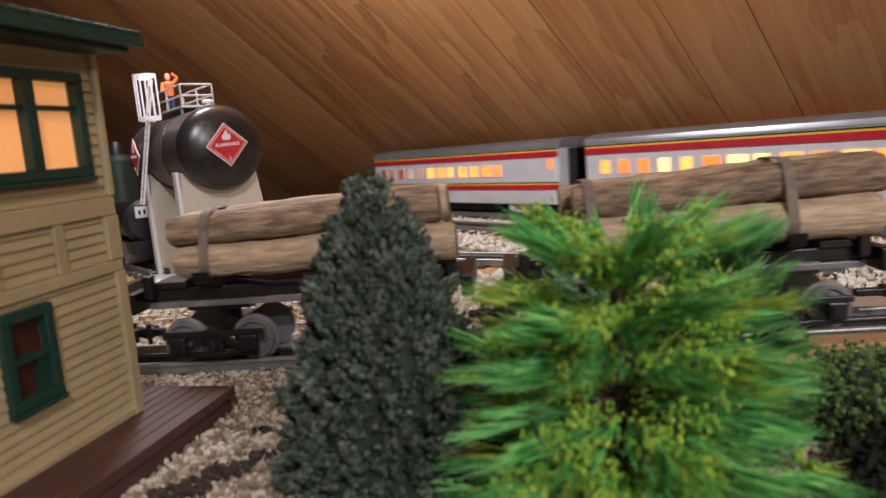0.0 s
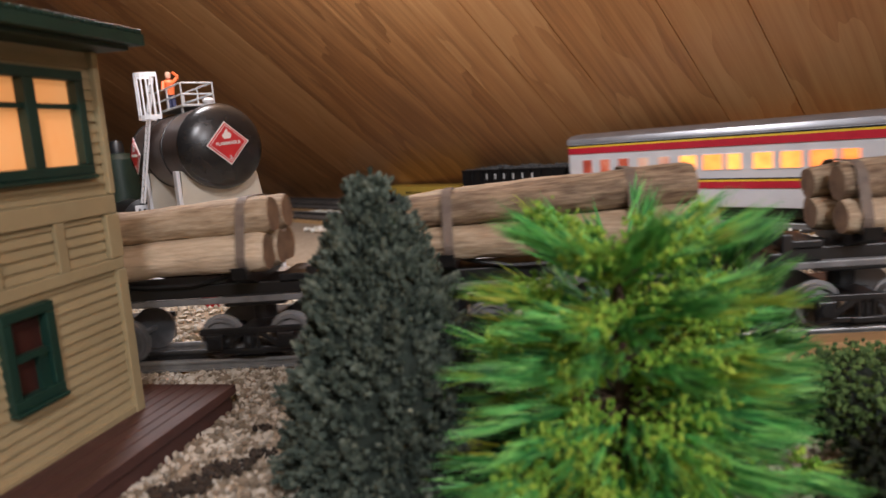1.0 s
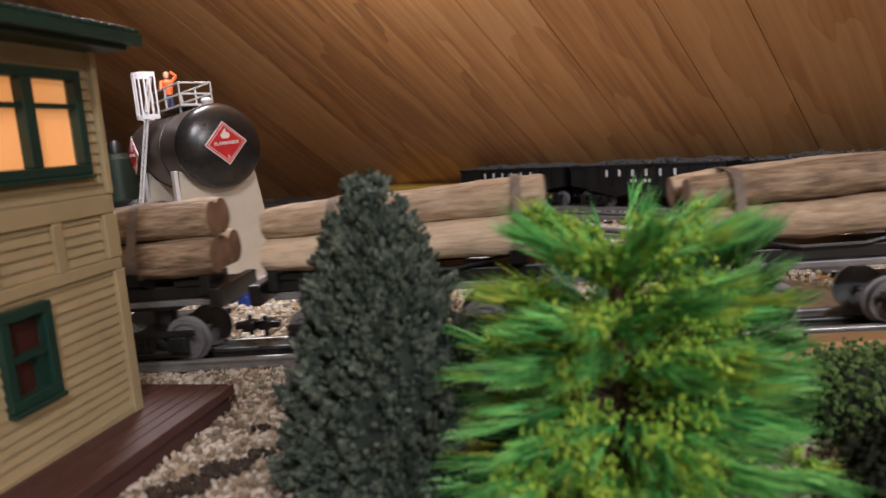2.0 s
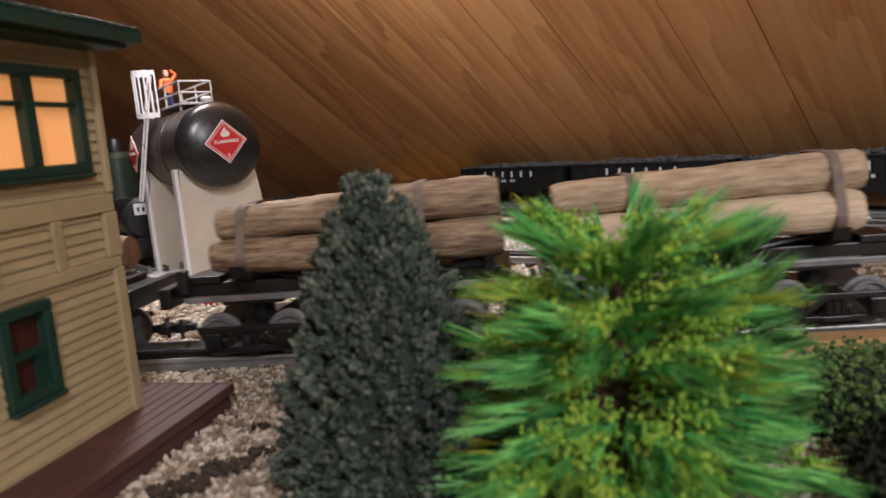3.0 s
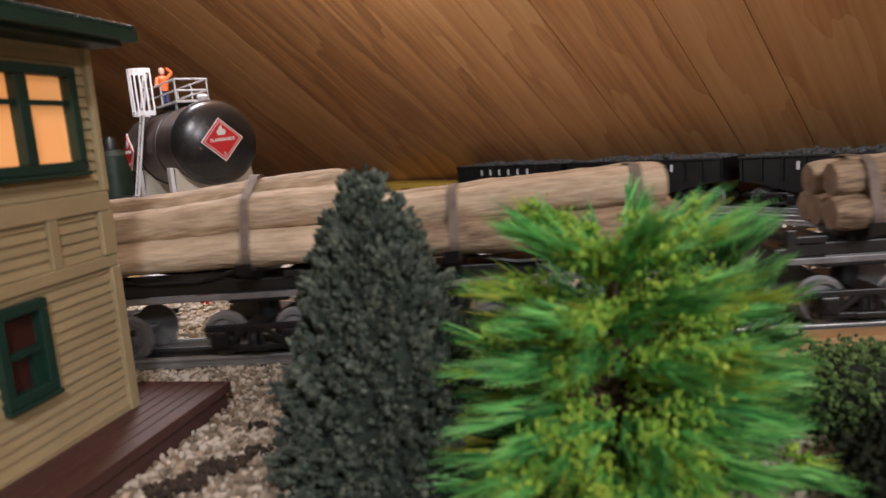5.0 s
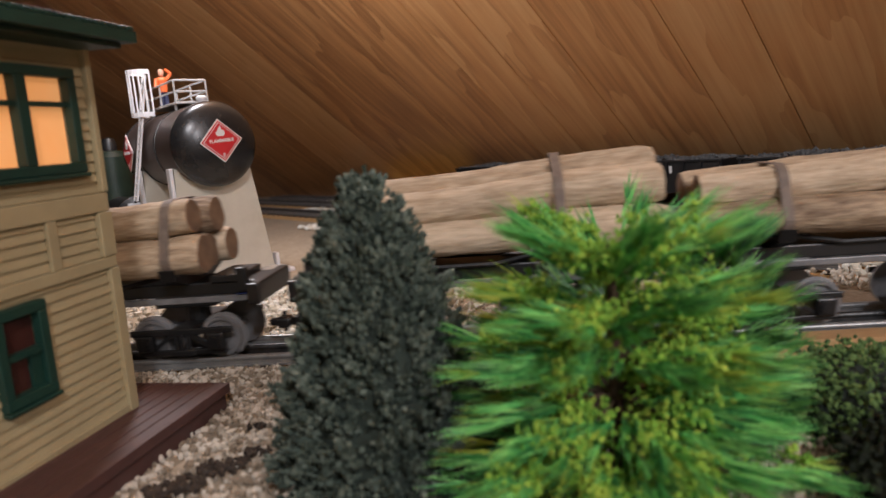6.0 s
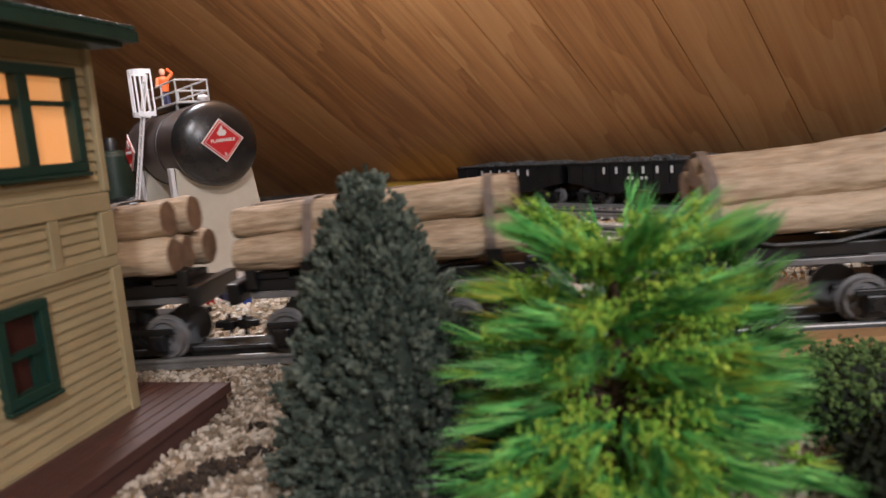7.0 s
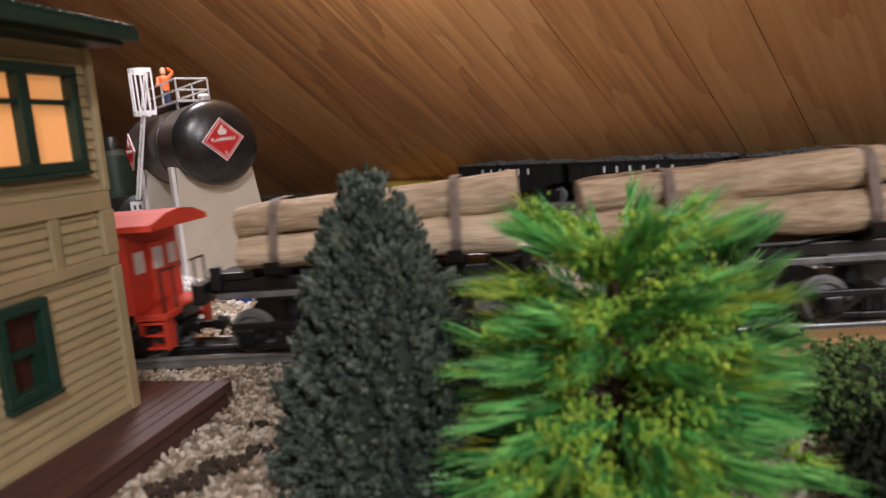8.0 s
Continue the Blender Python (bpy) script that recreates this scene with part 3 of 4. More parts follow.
def coach(lit):
    """A streamlined passenger coach, its rear at x = 0 and its front at x = 0.426."""
    car = thing("passenger_coach", Matrix(), "silver streamlined passenger coach with red and yellow stripes" if lit else "silver streamlined coach with lit windows and stripes", "train car", "passenger train coaches")
    L, w, z0, z1 = 0.426, 0.031, 0.0155, 0.0885
    bm = span((0.002, -w, z0), (L - 0.002, w, z1), 0.0008)
    for z in (0.0875, 0.0192, 0.0222, 0.0252, 0.0282):
        for s in (-1, 1):
            part("flute", span((0.004, s * (w - 0.0006), z - 0.0005), (L - 0.004, s * (w + 0.0004), z + 0.0005)), SILVER, car)
    part("body", bm, SILVER, car, "brushed silver fluted sides")
    prof = [(w + 0.0005, z1 - 0.0015)]
    for i in range(11):
        a = math.pi * i / 10
        prof.append(((w + 0.0005) * math.cos(a), z1 + 0.0105 * math.sin(a) ** 0.7))
    prof.append((-w - 0.0005, z1 - 0.0015))
    ob = smooth(part("roof", prism(prof, L), SILVER_ROOF, car, "rounded grey roof"), 30)
    ob.rotation_euler, ob.location = (0, 0, math.pi / 2), (L / 2, 0, 0)
    for s in (-1, 1):
        for name, mat, a, b in (("black_line", BLACK, 0.0846, 0.0862), ("yellow_line", YELLOW, 0.0826, 0.0846), ("red_stripe", RED, 0.0755, 0.0826), ("black_line", BLACK, 0.0428, 0.0442), ("yellow_line", YELLOW, 0.0408, 0.0428), ("red_stripe", RED, 0.0342, 0.0408)):
            part(name, span((0.0025, s * (w + 0.0003), a), (L - 0.0025, s * (w + 0.0012), b)), mat, car)
        for i in range(12):
            x = 0.024 + i * 0.0257
            width = (0.018, 0.018, 0.020, 0.0136)[i % 4] if i > 4 else 0.0130
            fr = part("window", span((x - 0.0009, s * (w - 0.0002), 0.0520), (x + width + 0.0009, s * (w + 0.0009), 0.0688), 0.0003), SILVER, car)
            part("pane", span((x, s * (w + 0.0002), 0.0529), (x + width, s * (w + 0.0013), 0.0679)), LAMPLIT if lit or i > 4 else DIMLIT, fr, "window pane lit warm from inside" if lit or i > 4 else "dim reddish window pane")
        door = part("door", span((L - 0.022, s * (w - 0.0002), 0.0195), (L - 0.010, s * (w + 0.0009), 0.0745), 0.0003), SILVER, car)
        part("pane", span((L - 0.020, s * (w + 0.0002), 0.0610), (L - 0.012, s * (w + 0.0013), 0.0725)), LAMPLIT, door)
    for x, s in ((0, -1), (L, 1)):
        part("diaphragm", span((x - 0.001, -0.0150, 0.016), (x + s * 0.013, 0.0150, 0.0855), 0.002), BLACK, car, "black vestibule bellows")
        coupler(car, x - s * 0.004, s)
    part("underbody", span((0.11, -0.018, 0.004), (0.28, 0.018, 0.0156), 0.002), BLACK, car)
    for x in (0.074, L - 0.074):
        t = truck(car, x, 0.044)
        t.data.materials[0] = SILVER
    return car


COACHES = [coach(0), coach(1)]


def hopper(s, seed):
    m = along(H_LINE, NF, DF, s)
    car = thing("hopper_car", m, "black hopper car heaped with grey coal standing on the siding", "train car", "parked hopper cars")
    L, w = 0.113, 0.029
    body = bmesh.new()
    outline = [(-L, 0.0555), (L, 0.0555), (L, 0.029), (L - 0.018, 0.027), (0.052, 0.017), (0.030, 0.015), (0.020, 0.019), (0, 0.021), (-0.020, 0.019), (-0.030, 0.015), (-0.052, 0.017), (-L + 0.018, 0.027), (-L, 0.029)]
    prism(outline, 2 * w, None, body)
    for i in range(11):
        x = -L + 0.003 + i * (2 * L - 0.006) / 10
        for y in (-1, 1):
            box((0.0022, 0.0022, 0.0265), (x, y * (w + 0.0008), 0.0425), 0.0003, body)
    for y in (-1, 1):
        box((2 * L + 0.002, 0.003, 0.003), (0, y * (w + 0.0006), 0.0550), 0.0005, body)
    part("body", body, BLACK, car, "ribbed black plastic hopper body")
    rng = np.random.default_rng(seed)
    spots = [(rng.uniform(-L + 0.004, L - 0.004), rng.uniform(-w + 0.003, w - 0.003), 0) for _ in range(520)]
    spots = [(x, y, 0.0545 + 0.0036 * (1 - (y / w) ** 2) * (1 - (x / L) ** 4) + 0.0012 * math.sin(x * 90)) for x, y, z in spots]
    load = part("coal_load", pebbles(spots, rng.uniform(0.0016, 0.0032, 520), seed), COAL, car, "heap of grey coal")
    tagged(load, kind="stuff")
    letters = bmesh.new()
    for x in (-0.050, -0.030, -0.010, 0.010, 0.030, 0.050):
        box((0.0036, 0.0006, 0.0085), (x, -w - 0.0022, 0.0455), 0, letters)
    for x in (-0.012, -0.006, 0.008, 0.014):
        box((0.0034, 0.0006, 0.0036), (x, -w - 0.0022, 0.0355), 0, letters)
    part("lettering", letters, LETTER, car, "white bars in place of lettering")
    for k in (-1, 1):
        t = truck(car, k * 0.078, 0.036)
        coupler(car, k * 0.113, k)
    return car


hopper(-0.497, 1)
hopper(-0.735, 2)
hopper(-0.252, 3)


def flat_car(s):
    m = along(H_LINE, NF, DF, s)
    car = thing("flat_car", m, "yellow deep-sided flat car parked behind the hoppers", "train car")
    bm = prism([(-0.117, 0.030), (0.117, 0.030), (0.117, 0.0225), (0.070, 0.0215), (0.048, 0.0095), (-0.048, 0.0095), (-0.070, 0.0215), (-0.117, 0.0225)], 0.054)
    bmesh.ops.bevel(bm, geom=list(bm.edges), offset=0.0006, segments=1, affect="EDGES")
    part("deck", bm, YELLOW_CAR, car)
    bars = bmesh.new()
    for x in (-0.02, -0.012, -0.004, 0.006, 0.014, 0.022):
        box((0.004, 0.0006, 0.004), (x, -0.0273, 0.0185), 0, bars)
    part("lettering", bars, BLACK, car, "dark bars of unreadable lettering")
    for k in (-1, 1):
        truck(car, k * 0.089, 0.034)
        coupler(car, k * 0.109, k)
    return car


flat_car(-0.997)


# ---- the signal tower and its platform ----
FACE = Matrix.Translation((-0.1277, 0.2543, 0.002)) @ Matrix.Rotation(radians(-12.5), 4, "Z") @ Matrix.Rotation(radians(1.2), 4, "X") @ Matrix.Rotation(radians(1.9), 4, "Y")


def signal_tower():
    """Local axes: x out of the long wall, y towards the track, z up; the wall's far corner is the origin."""
    t = thing("signal_tower", FACE, "tan clapboard toy signal tower with green roof and windows", "building")
    W, Z, DEEP = 0.112, 0.1395, 0.075
    openings = ((0.0148, 0.0552, 0.0980, 0.1270), (0.0429, 0.0566, 0.0268, 0.0516), (0.064, 0.104, 0.0980, 0.1270))

    def shell():
        bm = bmesh.new()
        cols = sorted({0.002, W, *[v for o in openings for v in o[:2]]})
        rows = sorted({0.0, Z, *[v for o in openings for v in o[2:]]})
        for a, b in zip(cols, cols[1:]):
            for z, top in zip(rows, rows[1:]):
                if not any(o[0] <= a and o[1] >= b and o[2] <= z and o[3] >= top for o in openings):
                    span((-0.003, -a, z), (0, -b, top), 0, bm)
        bmesh.ops.remove_doubles(bm, verts=bm.verts, dist=0.00001)
        return bm

    part("wall", shell(), CREAM, t, "tan plastic wall")
    for a, b in (((-DEEP, -W, 0), (-0.003, -W + 0.003, Z)), ((-DEEP, -0.005, 0), (-0.003, -0.002, Z)), ((-DEEP - 0.003, -W, 0), (-DEEP, -0.002, Z))):
        part("wall", span(a, b), CREAM, t)
    part("floor_plate", span((-DEEP, -W + 0.003, 0.075), (-0.003, -0.005, 0.078)), CREAM, t)

    def boards(z0, z1, step, a0, a1):
        z = z0
        while z < z1 - 0.001:
            top = min(z + step, z1)
            pieces, a = [], a0
            for o in sorted(openings):
                if o[2] < top - 0.0005 and o[3] > z + 0.0005 and a0 < o[1] and a1 > o[0]:
                    if o[0] - 0.003 > a:
                        pieces.append((a, o[0] - 0.003))
                    a = o[1] + 0.003
            if a < a1:
                pieces.append((a, a1))
            for p, q in pieces:
                bm = bmesh.new()
                v = [bm.verts.new(c) for c in ((0, -p, z), (0.0013, -p, z), (0.0003, -p, top), (0, -p, top), (0, -q, z), (0.0013, -q, z), (0.0003, -q, top), (0, -q, top))]
                for f in ((0, 1, 2, 3), (7, 6, 5, 4), (1, 5, 6, 2), (0, 4, 5, 1), (3, 2, 6, 7)):
                    bm.faces.new([v[i] for i in f])
                bmesh.ops.recalc_face_normals(bm, faces=bm.faces)
                part("clapboard", bm, CREAM, t)
            z += step
    boards(0.003, 0.0576, 0.0038, 0.005, W - 0.004)
    boards(0.0625, 0.0792, 0.0037, 0.009, 0.0280)
    boards(0.0625, 0.0792, 0.0037, 0.0330, 0.0545)
    boards(0.0625, 0.0792, 0.0037, 0.0600, 0.082)
    boards(0.0865, Z - 0.004, 0.0038, 0.005, W - 0.004)
    # raised bands and panel frames
    for a, b in (((0, -0.0018, 0.0792), (0.0022, -W, 0.0862)), ((0, -0.0018, 0.0578), (0.0022, -W, 0.0622)), ((0, -0.0018, 0), (0.0020, -W, 0.003))):
        part("belt_board", span(a, b, 0.0004), CREAM, t)
    for a in (0.0284, 0.0555, 0.083):
        part("panel_stile", span((0, -a, 0.0622), (0.0021, -a - 0.0042, 0.0792), 0.0003), CREAM, t)
    part("corner_board", span((-0.0031, -0.0014, 0.0), (0.0026, -0.0062, 0.0576), 0.0004), CREAM, t)
    part("corner_board", span((-0.0031, -0.0014, 0.0624), (0.0026, -0.0082, 0.079), 0.0004), CREAM, t)
    part("corner_board", span((-0.0031, -0.0014, 0.0864), (0.0026, -0.0042, Z), 0.0004), CREAM, t)
    # windows
    for i, (a, b, z0, z1) in enumerate(openings):
        w = part("window", span((-0.001, -a + 0.0035, z0 - 0.0035), (0.0035, -b - 0.0035, z0), 0.0004), GREEN, t, "dark green sash window")
        for p, q in (((-0.001, -a + 0.0035, z1), (0.0035, -b - 0.0035, z1 + 0.0035)), ((-0.001, -a + 0.0035, z0), (0.0034, -a, z1)), ((-0.001, -b, z0), (0.0034, -b - 0.0035, z1))):
            part("frame", span(p, q, 0.0004), GREEN, w)
        part("sill", span((0.0, -a + 0.0038, z0 - 0.0050), (0.0045, -b - 0.0038, z0 - 0.0036), 0.0004), GREEN, w)
        if i != 1:
            m = (a + b) / 2
            part("mullion", span((-0.001, -m + 0.0022, z0), (0.0032, -m - 0.0022, z1), 0.0003), GREEN, w)
            part("glazing_bar", span((-0.001, -a, z0 + 0.0193), (0.0018, -b, z0 + 0.0210)), GREEN, w)
            part("pane", span((-0.0016, -a, z0), (-0.0008, -b, z1)), AMBER, w, "amber pane lit from inside")
        else:
            part("glazing_bar", span((-0.001, -a, (z0 + z1) / 2 - 0.001), (0.0026, -b, (z0 + z1) / 2 + 0.001)), GREEN, w)
            part("lower_sash", span((-0.001, -a - 0.0001, z0), (0.0016, -a - 0.004, (z0 + z1) / 2 - 0.001)), GREEN, w)
            part("pane", span((-0.0008, -a, z0), (-0.0002, -b, z1)), DIM_PANE, w, "dark reddish unlit pane")
    # the roof
    over = 0.017
    r = bmesh.new()
    x0, x1, y0, y1 = -DEEP - 0.003 - over, over + 0.002, -W - over, 0.004
    rx, ra, rb, rz = (x0 + x1) / 2, y0 + 0.045, y1 - 0.045, Z + 0.018
    lo = [r.verts.new(c) for c in ((x0, y0, Z), (x1, y0, Z), (x1, y1, Z), (x0, y1, Z))]
    hi = [r.verts.new(c) for c in ((x0, y0, Z + 0.004), (x1, y0, Z + 0.004), (x1, y1, Z + 0.004), (x0, y1, Z + 0.004))]
    ridge = [r.verts.new((rx, ra, rz)), r.verts.new((rx, rb, rz))]
    r.faces.new(lo[::-1])
    for i in range(4):
        j = (i + 1) % 4
        r.faces.new((lo[i], lo[j], hi[j], hi[i]))
    r.faces.new((hi[0], hi[1], ridge[0]))
    r.faces.new((hi[1], hi[2], ridge[1], ridge[0]))
    r.faces.new((hi[2], hi[3], ridge[1]))
    r.faces.new((hi[3], hi[0], ridge[0], ridge[1]))
    bmesh.ops.recalc_face_normals(r, faces=r.faces)
    roof = part("roof", r, GREEN, t, "dark green hipped roof")
    for i in range(34):
        y = y1 - 0.003 - i * 0.0042
        ob = part("shingle", box((0.0026, 0.0034, 0.0014), (x1 - 0.001, y, Z + 0.0048), 0.0004), GREEN, roof)
    soffit = part("soffit", span((x0 + 0.004, y0 + 0.004, Z - 0.0018), (x1 - 0.004, y1 - 0.004, Z - 0.0002)), GREEN, t, "dark green soffit")
    part("chimney", span((-0.050, -0.062, Z + 0.010), (-0.038, -0.050, Z + 0.036), 0.0006), MAROON, t)


signal_tower()


def platform():
    m = Matrix.Translation((-0.0972, 0.2705, 0.0)) @ Matrix.Rotation(radians(-12.5), 4, "Z")
    t = thing("tower_platform", m, "maroon plastic planked platform under the signal tower", "platform")
    part("base", span((-0.135, -0.150, GROUND), (0.0, 0.0, 0.0004), 0.0006), MAROON, t)
    first = None
    for i in range(24):
        a = -0.0002 - i * 0.0056
        ob = part("plank", span((a - 0.0052, -0.150, 0.0002), (a, 0.001, 0.0020), 0.0004), MAROON, t) if first is None else new("plank", first.data)
        if first is None:
            first = ob
        else:
            ob.parent, ob.location = t, (-i * 0.0056, 0, 0)
    part("edge_board", span((-0.0002, -0.150, -0.002), (0.0016, 0.0016, 0.0022), 0.0004), MAROON, t)
    part("edge_board", span((-0.135, 0.0002, -0.002), (-0.0006, 0.0016, 0.0022), 0.0004), MAROON, t)


platform()


# ---- the storage tank ----
TANK_R, TANK_Z = 0.0370, 0.1125
TANK_AT = Matrix.Translation((-0.190, 0.587, 0)) @ Matrix.Rotation(math.atan2(DF.y, DF.x), 4, "Z")


def storage_tank():
    """Local axes: x out of the front end, z up."""
    t = thing("storage_tank", TANK_AT, "black horizontal fuel tank on beige saddles with placards", "tank")
    lie = Matrix.Translation((0, 0, TANK_Z)) @ Matrix.Rotation(radians(90), 4, "Y")
    R = TANK_R
    smooth(part("barrel", lathe([(R * 0.985, -0.163), (R * 0.985, -0.006)], 48, lie), BARREL, t, "brownish black barrel"), 30)
    for s, x in ((1, -0.006), (-1, -0.163)):
        prof = [(R, 0.0), (R * 1.012, 0.0004), (R * 1.012, 0.003), (R, 0.0036)]
        for i in range(1, 11):
            a = radians(9 * i)
            prof.append((R * math.cos(a) if i < 10 else 0.0, 0.0036 + 0.0135 * math.sin(a)))
        place = Matrix.Translation((x, 0, TANK_Z)) @ Matrix.Rotation(radians(90 * s), 4, "Y")
        smooth(part("end_cap", lathe(prof, 56, place), TANK, t, "glossy black domed end"), 30)
    for x in (-0.054, -0.114):
        smooth(part("hoop", lathe([(R * 0.99, -0.001), (R * 1.006, -0.0008), (R * 1.006, 0.0008), (R * 0.99, 0.001)], 48, Matrix.Translation((x, 0, TANK_Z)) @ Matrix.Rotation(radians(90), 4, "Y")), TANK, t), 30)
    for x in (-0.019, -0.118):
        arc = [(R * 0.99 * math.sin(radians(a)), TANK_Z - R * 0.99 * math.cos(radians(a))) for a in range(-56, 57, 8)]
        out = [(-0.038, GROUND), (0.049, GROUND), (0.0350, 0.094)] + list(reversed(arc)) + [(-0.0335, 0.094)]
        bm = prism(out, 0.005)
        sad = part("saddle", bm, BEIGE, t, "beige saddle support")
        sad.rotation_euler, sad.location = (0, 0, math.pi / 2), (x, 0, 0)
        # White strips on the beige saddle's sides: its lit edge put into the colour.
        part("lit_edge", span((x - 0.0045, -0.0385, GROUND), (x + 0.0045, -0.0350, 0.094), 0.0006), WHITE, t)
        part("lit_edge", span((x - 0.0045, 0.0500, GROUND), (x + 0.0045, 0.0535, 0.006), 0.0006), WHITE, t)
    part("base", span((-0.165, -0.052, GROUND), (0.012, 0.056, GROUND + 0.004), 0.001), WHITE, t)
    # placards
    def placard(m):
        a = 0.0188
        p = part("placard", prism([(0, -a), (a, 0), (0, a), (-a, 0)], 0.0006, m), SIGN_WHITE, t, "red diamond placard reading FLAMMABLE")
        part("border", prism([(0, -a * 0.93), (a * 0.93, 0), (0, a * 0.93), (-a * 0.93, 0)], 0.0006, m @ Matrix.Translation((0, -0.0003, 0))), SIGN_RED, p)
        part("border", prism([(0, -a * 0.85), (a * 0.85, 0), (0, a * 0.85), (-a * 0.85, 0)], 0.0006, m @ Matrix.Translation((0, -0.00045, 0))), SIGN_WHITE, p)
        part("field", prism([(0, -a * 0.81), (a * 0.81, 0), (0, a * 0.81), (-a * 0.81, 0)], 0.0006, m @ Matrix.Translation((0, -0.0006, 0))), SIGN_RED, p)
        flame = [(-0.0026, 0.0040), (0.0026, 0.0040), (0.0042, 0.0066), (0.0028, 0.0094), (0.0018, 0.0082), (0.0008, 0.0128), (-0.0014, 0.0104), (-0.0022, 0.0086), (-0.0040, 0.0078), (-0.0038, 0.0056)]
        part("flame", prism(flame, 0.0006, m @ Matrix.Translation((0, -0.0010, 0))), SIGN_WHITE, p)
        for text, size, z in (("FLAMMABLE", 0.0040, -0.0012), ("3", 0.0044, -0.0135)):
            cu = bpy.data.curves.new("word", "FONT")
            cu.body, cu.size, cu.align_x, cu.extrude, cu.offset = text, size, "CENTER", 0.0002, 0.00012
            tmp = new("word", cu)
            me = bpy.data.meshes.new_from_object(tmp.evaluated_get(bpy.context.evaluated_depsgraph_get()))
            bpy.data.objects.remove(tmp)
            me.transform(m @ Matrix.Translation((0, -0.0012, z)) @ Matrix.Rotation(radians(90), 4, "X"))
            me.materials.clear()
            me.materials.append(SIGN_WHITE)
            ob = new("word", me)
            ob.parent = p
    placard(Matrix.Translation((0.0118, 0.001, TANK_Z + 0.002)) @ Matrix.Rotation(radians(90), 4, "Z") @ Matrix.Rotation(radians(-4), 4, "Y"))
    placard(Matrix.Translation((-0.143, -0.0378, TANK_Z)))
    # walkway on top
    z = TANK_Z + R + 0.002
    part("walkway", span((-0.130, -0.016, z), (-0.042, 0.014, z + 0.0022), 0.0004), LIGHT_GREY, t)
    for x in (-0.122, -0.050):
        for y in (-0.014, 0.012):
            part("walkway_post", span((x - 0.001, y - 0.001, z - 0.014), (x + 0.001, y + 0.001, z)), LIGHT_GREY, t)
    for y in (-0.0155, 0.0135):
        bm = bmesh.new()
        for x in (-0.129, -0.086, -0.043):
            rod((x, y, z), (x, y, z + 0.021), 0.0009, bm, 6)
        for h in (0.011, 0.021):
            rod((-0.129, y, z + h), (-0.043, y, z + h), 0.0009, bm, 6)
        part("railing", bm, LIGHT_GREY, t)
    bm = bmesh.new()
    for h in (0.011, 0.021):
        rod((-0.043, -0.0155, z + h), (-0.043, 0.0135, z + h), 0.0009, bm, 6)
    part("railing", bm, LIGHT_GREY, t)
    smooth(part("hatch", lathe([(0.0042, 0), (0.0042, 0.004), (0.005, 0.0042), (0.005, 0.0062), (0.003, 0.0078), (0, 0.008)], 20, Matrix.Translation((-0.020, 0.0, z - 0.003))), WHITE, t), 35)
    # caged ladder
    lx, ly = -0.082, -0.029
    lad = bmesh.new()
    for dy in (-0.005, 0.005):
        rod((lx + dy - 0.012, ly - 0.020, 0.066), (lx + dy, ly, z + 0.030), 0.0011, lad, 6)
    zz = 0.070
    while zz < z + 0.028:
        f = (zz - 0.066) / (z - 0.036)
        q = lx - 0.012 * (1 - f)
        rod((q - 0.005, ly - 0.020 * (1 - f), zz), (q + 0.005, ly - 0.020 * (1 - f), zz), 0.0007, lad, 6)
        zz += 0.0062
    part("ladder", lad, WHITE, t, "white ladder")
    cage = bmesh.new()
    ring = [(lx + 0.0098 * math.cos(radians(a)), ly - 0.0025 - 0.0125 * math.sin(radians(a))) for a in range(-20, 201, 22)]
    for h in (z - 0.006, z + 0.0325):
        for p, q in zip(ring, ring[1:]):
            box(((Vector(q) - Vector(p)).length + 0.001, 0.0012, 0.0042), ((p[0] + q[0]) / 2, (p[1] + q[1]) / 2, h), 0, cage, Matrix.Rotation(math.atan2(q[1] - p[1], q[0] - p[0]), 4, "Z"))
    for p in ring:
        box((0.0014, 0.0014, 0.038), (p[0], p[1], z + 0.0135), 0, cage)
    part("cage", cage, WHITE, t, "white safety cage")


storage_tank()


def worker_figure():
    """A small moulded toy figure on the walkway, one plain mesh."""
    m = TANK_AT @ Matrix.Translation((-0.114, -0.004, TANK_Z + TANK_R + 0.0042)) @ Matrix.Scale(1.22, 4)
    bm = bmesh.new()
    mats = (NAVY, ORANGE, SKIN)
    def add(fn, idx):
        before = set(bm.faces)
        fn()
        for f in bm.faces:
            if f not in before:
                f.material_index = idx
    for y in (-0.0021, 0.0021):
        add(lambda: rod((0, y, 0), (0, y * 0.7, 0.0135), 0.0019, bm, 10, 0.0022), 0)
    add(lambda: lathe([(0, 0.0125), (0.0034, 0.013), (0.0040, 0.018), (0.0046, 0.0225), (0.003, 0.0248), (0, 0.0252)], 14, None, bm), 1)
    add(lambda: rod((0, -0.0042, 0.0235), (0.002, -0.0060, 0.0165), 0.0015, bm, 8), 1)
    add(lambda: rod((0, 0.0042, 0.0235), (0.001, 0.0075, 0.0275), 0.0015, bm, 8), 1)
    add(lambda: rod((0.001, 0.0075, 0.0275), (0.001, 0.0032, 0.0310), 0.0013, bm, 8), 1)
    add(lambda: lathe([(0, 0.0252), (0.0019, 0.0262), (0.0024, 0.0285), (0.0019, 0.0308), (0, 0.0316)], 14, None, bm), 2)
    me_ob = part("toy_figure", bm, mats[0])
    for k in mats[1:]:
        me_ob.data.materials.append(k)
    me_ob.matrix_basis = m
    smooth(me_ob)
    tagged(me_ob, "small toy worker figure in orange jacket on the walkway", "figurine")


worker_figure()


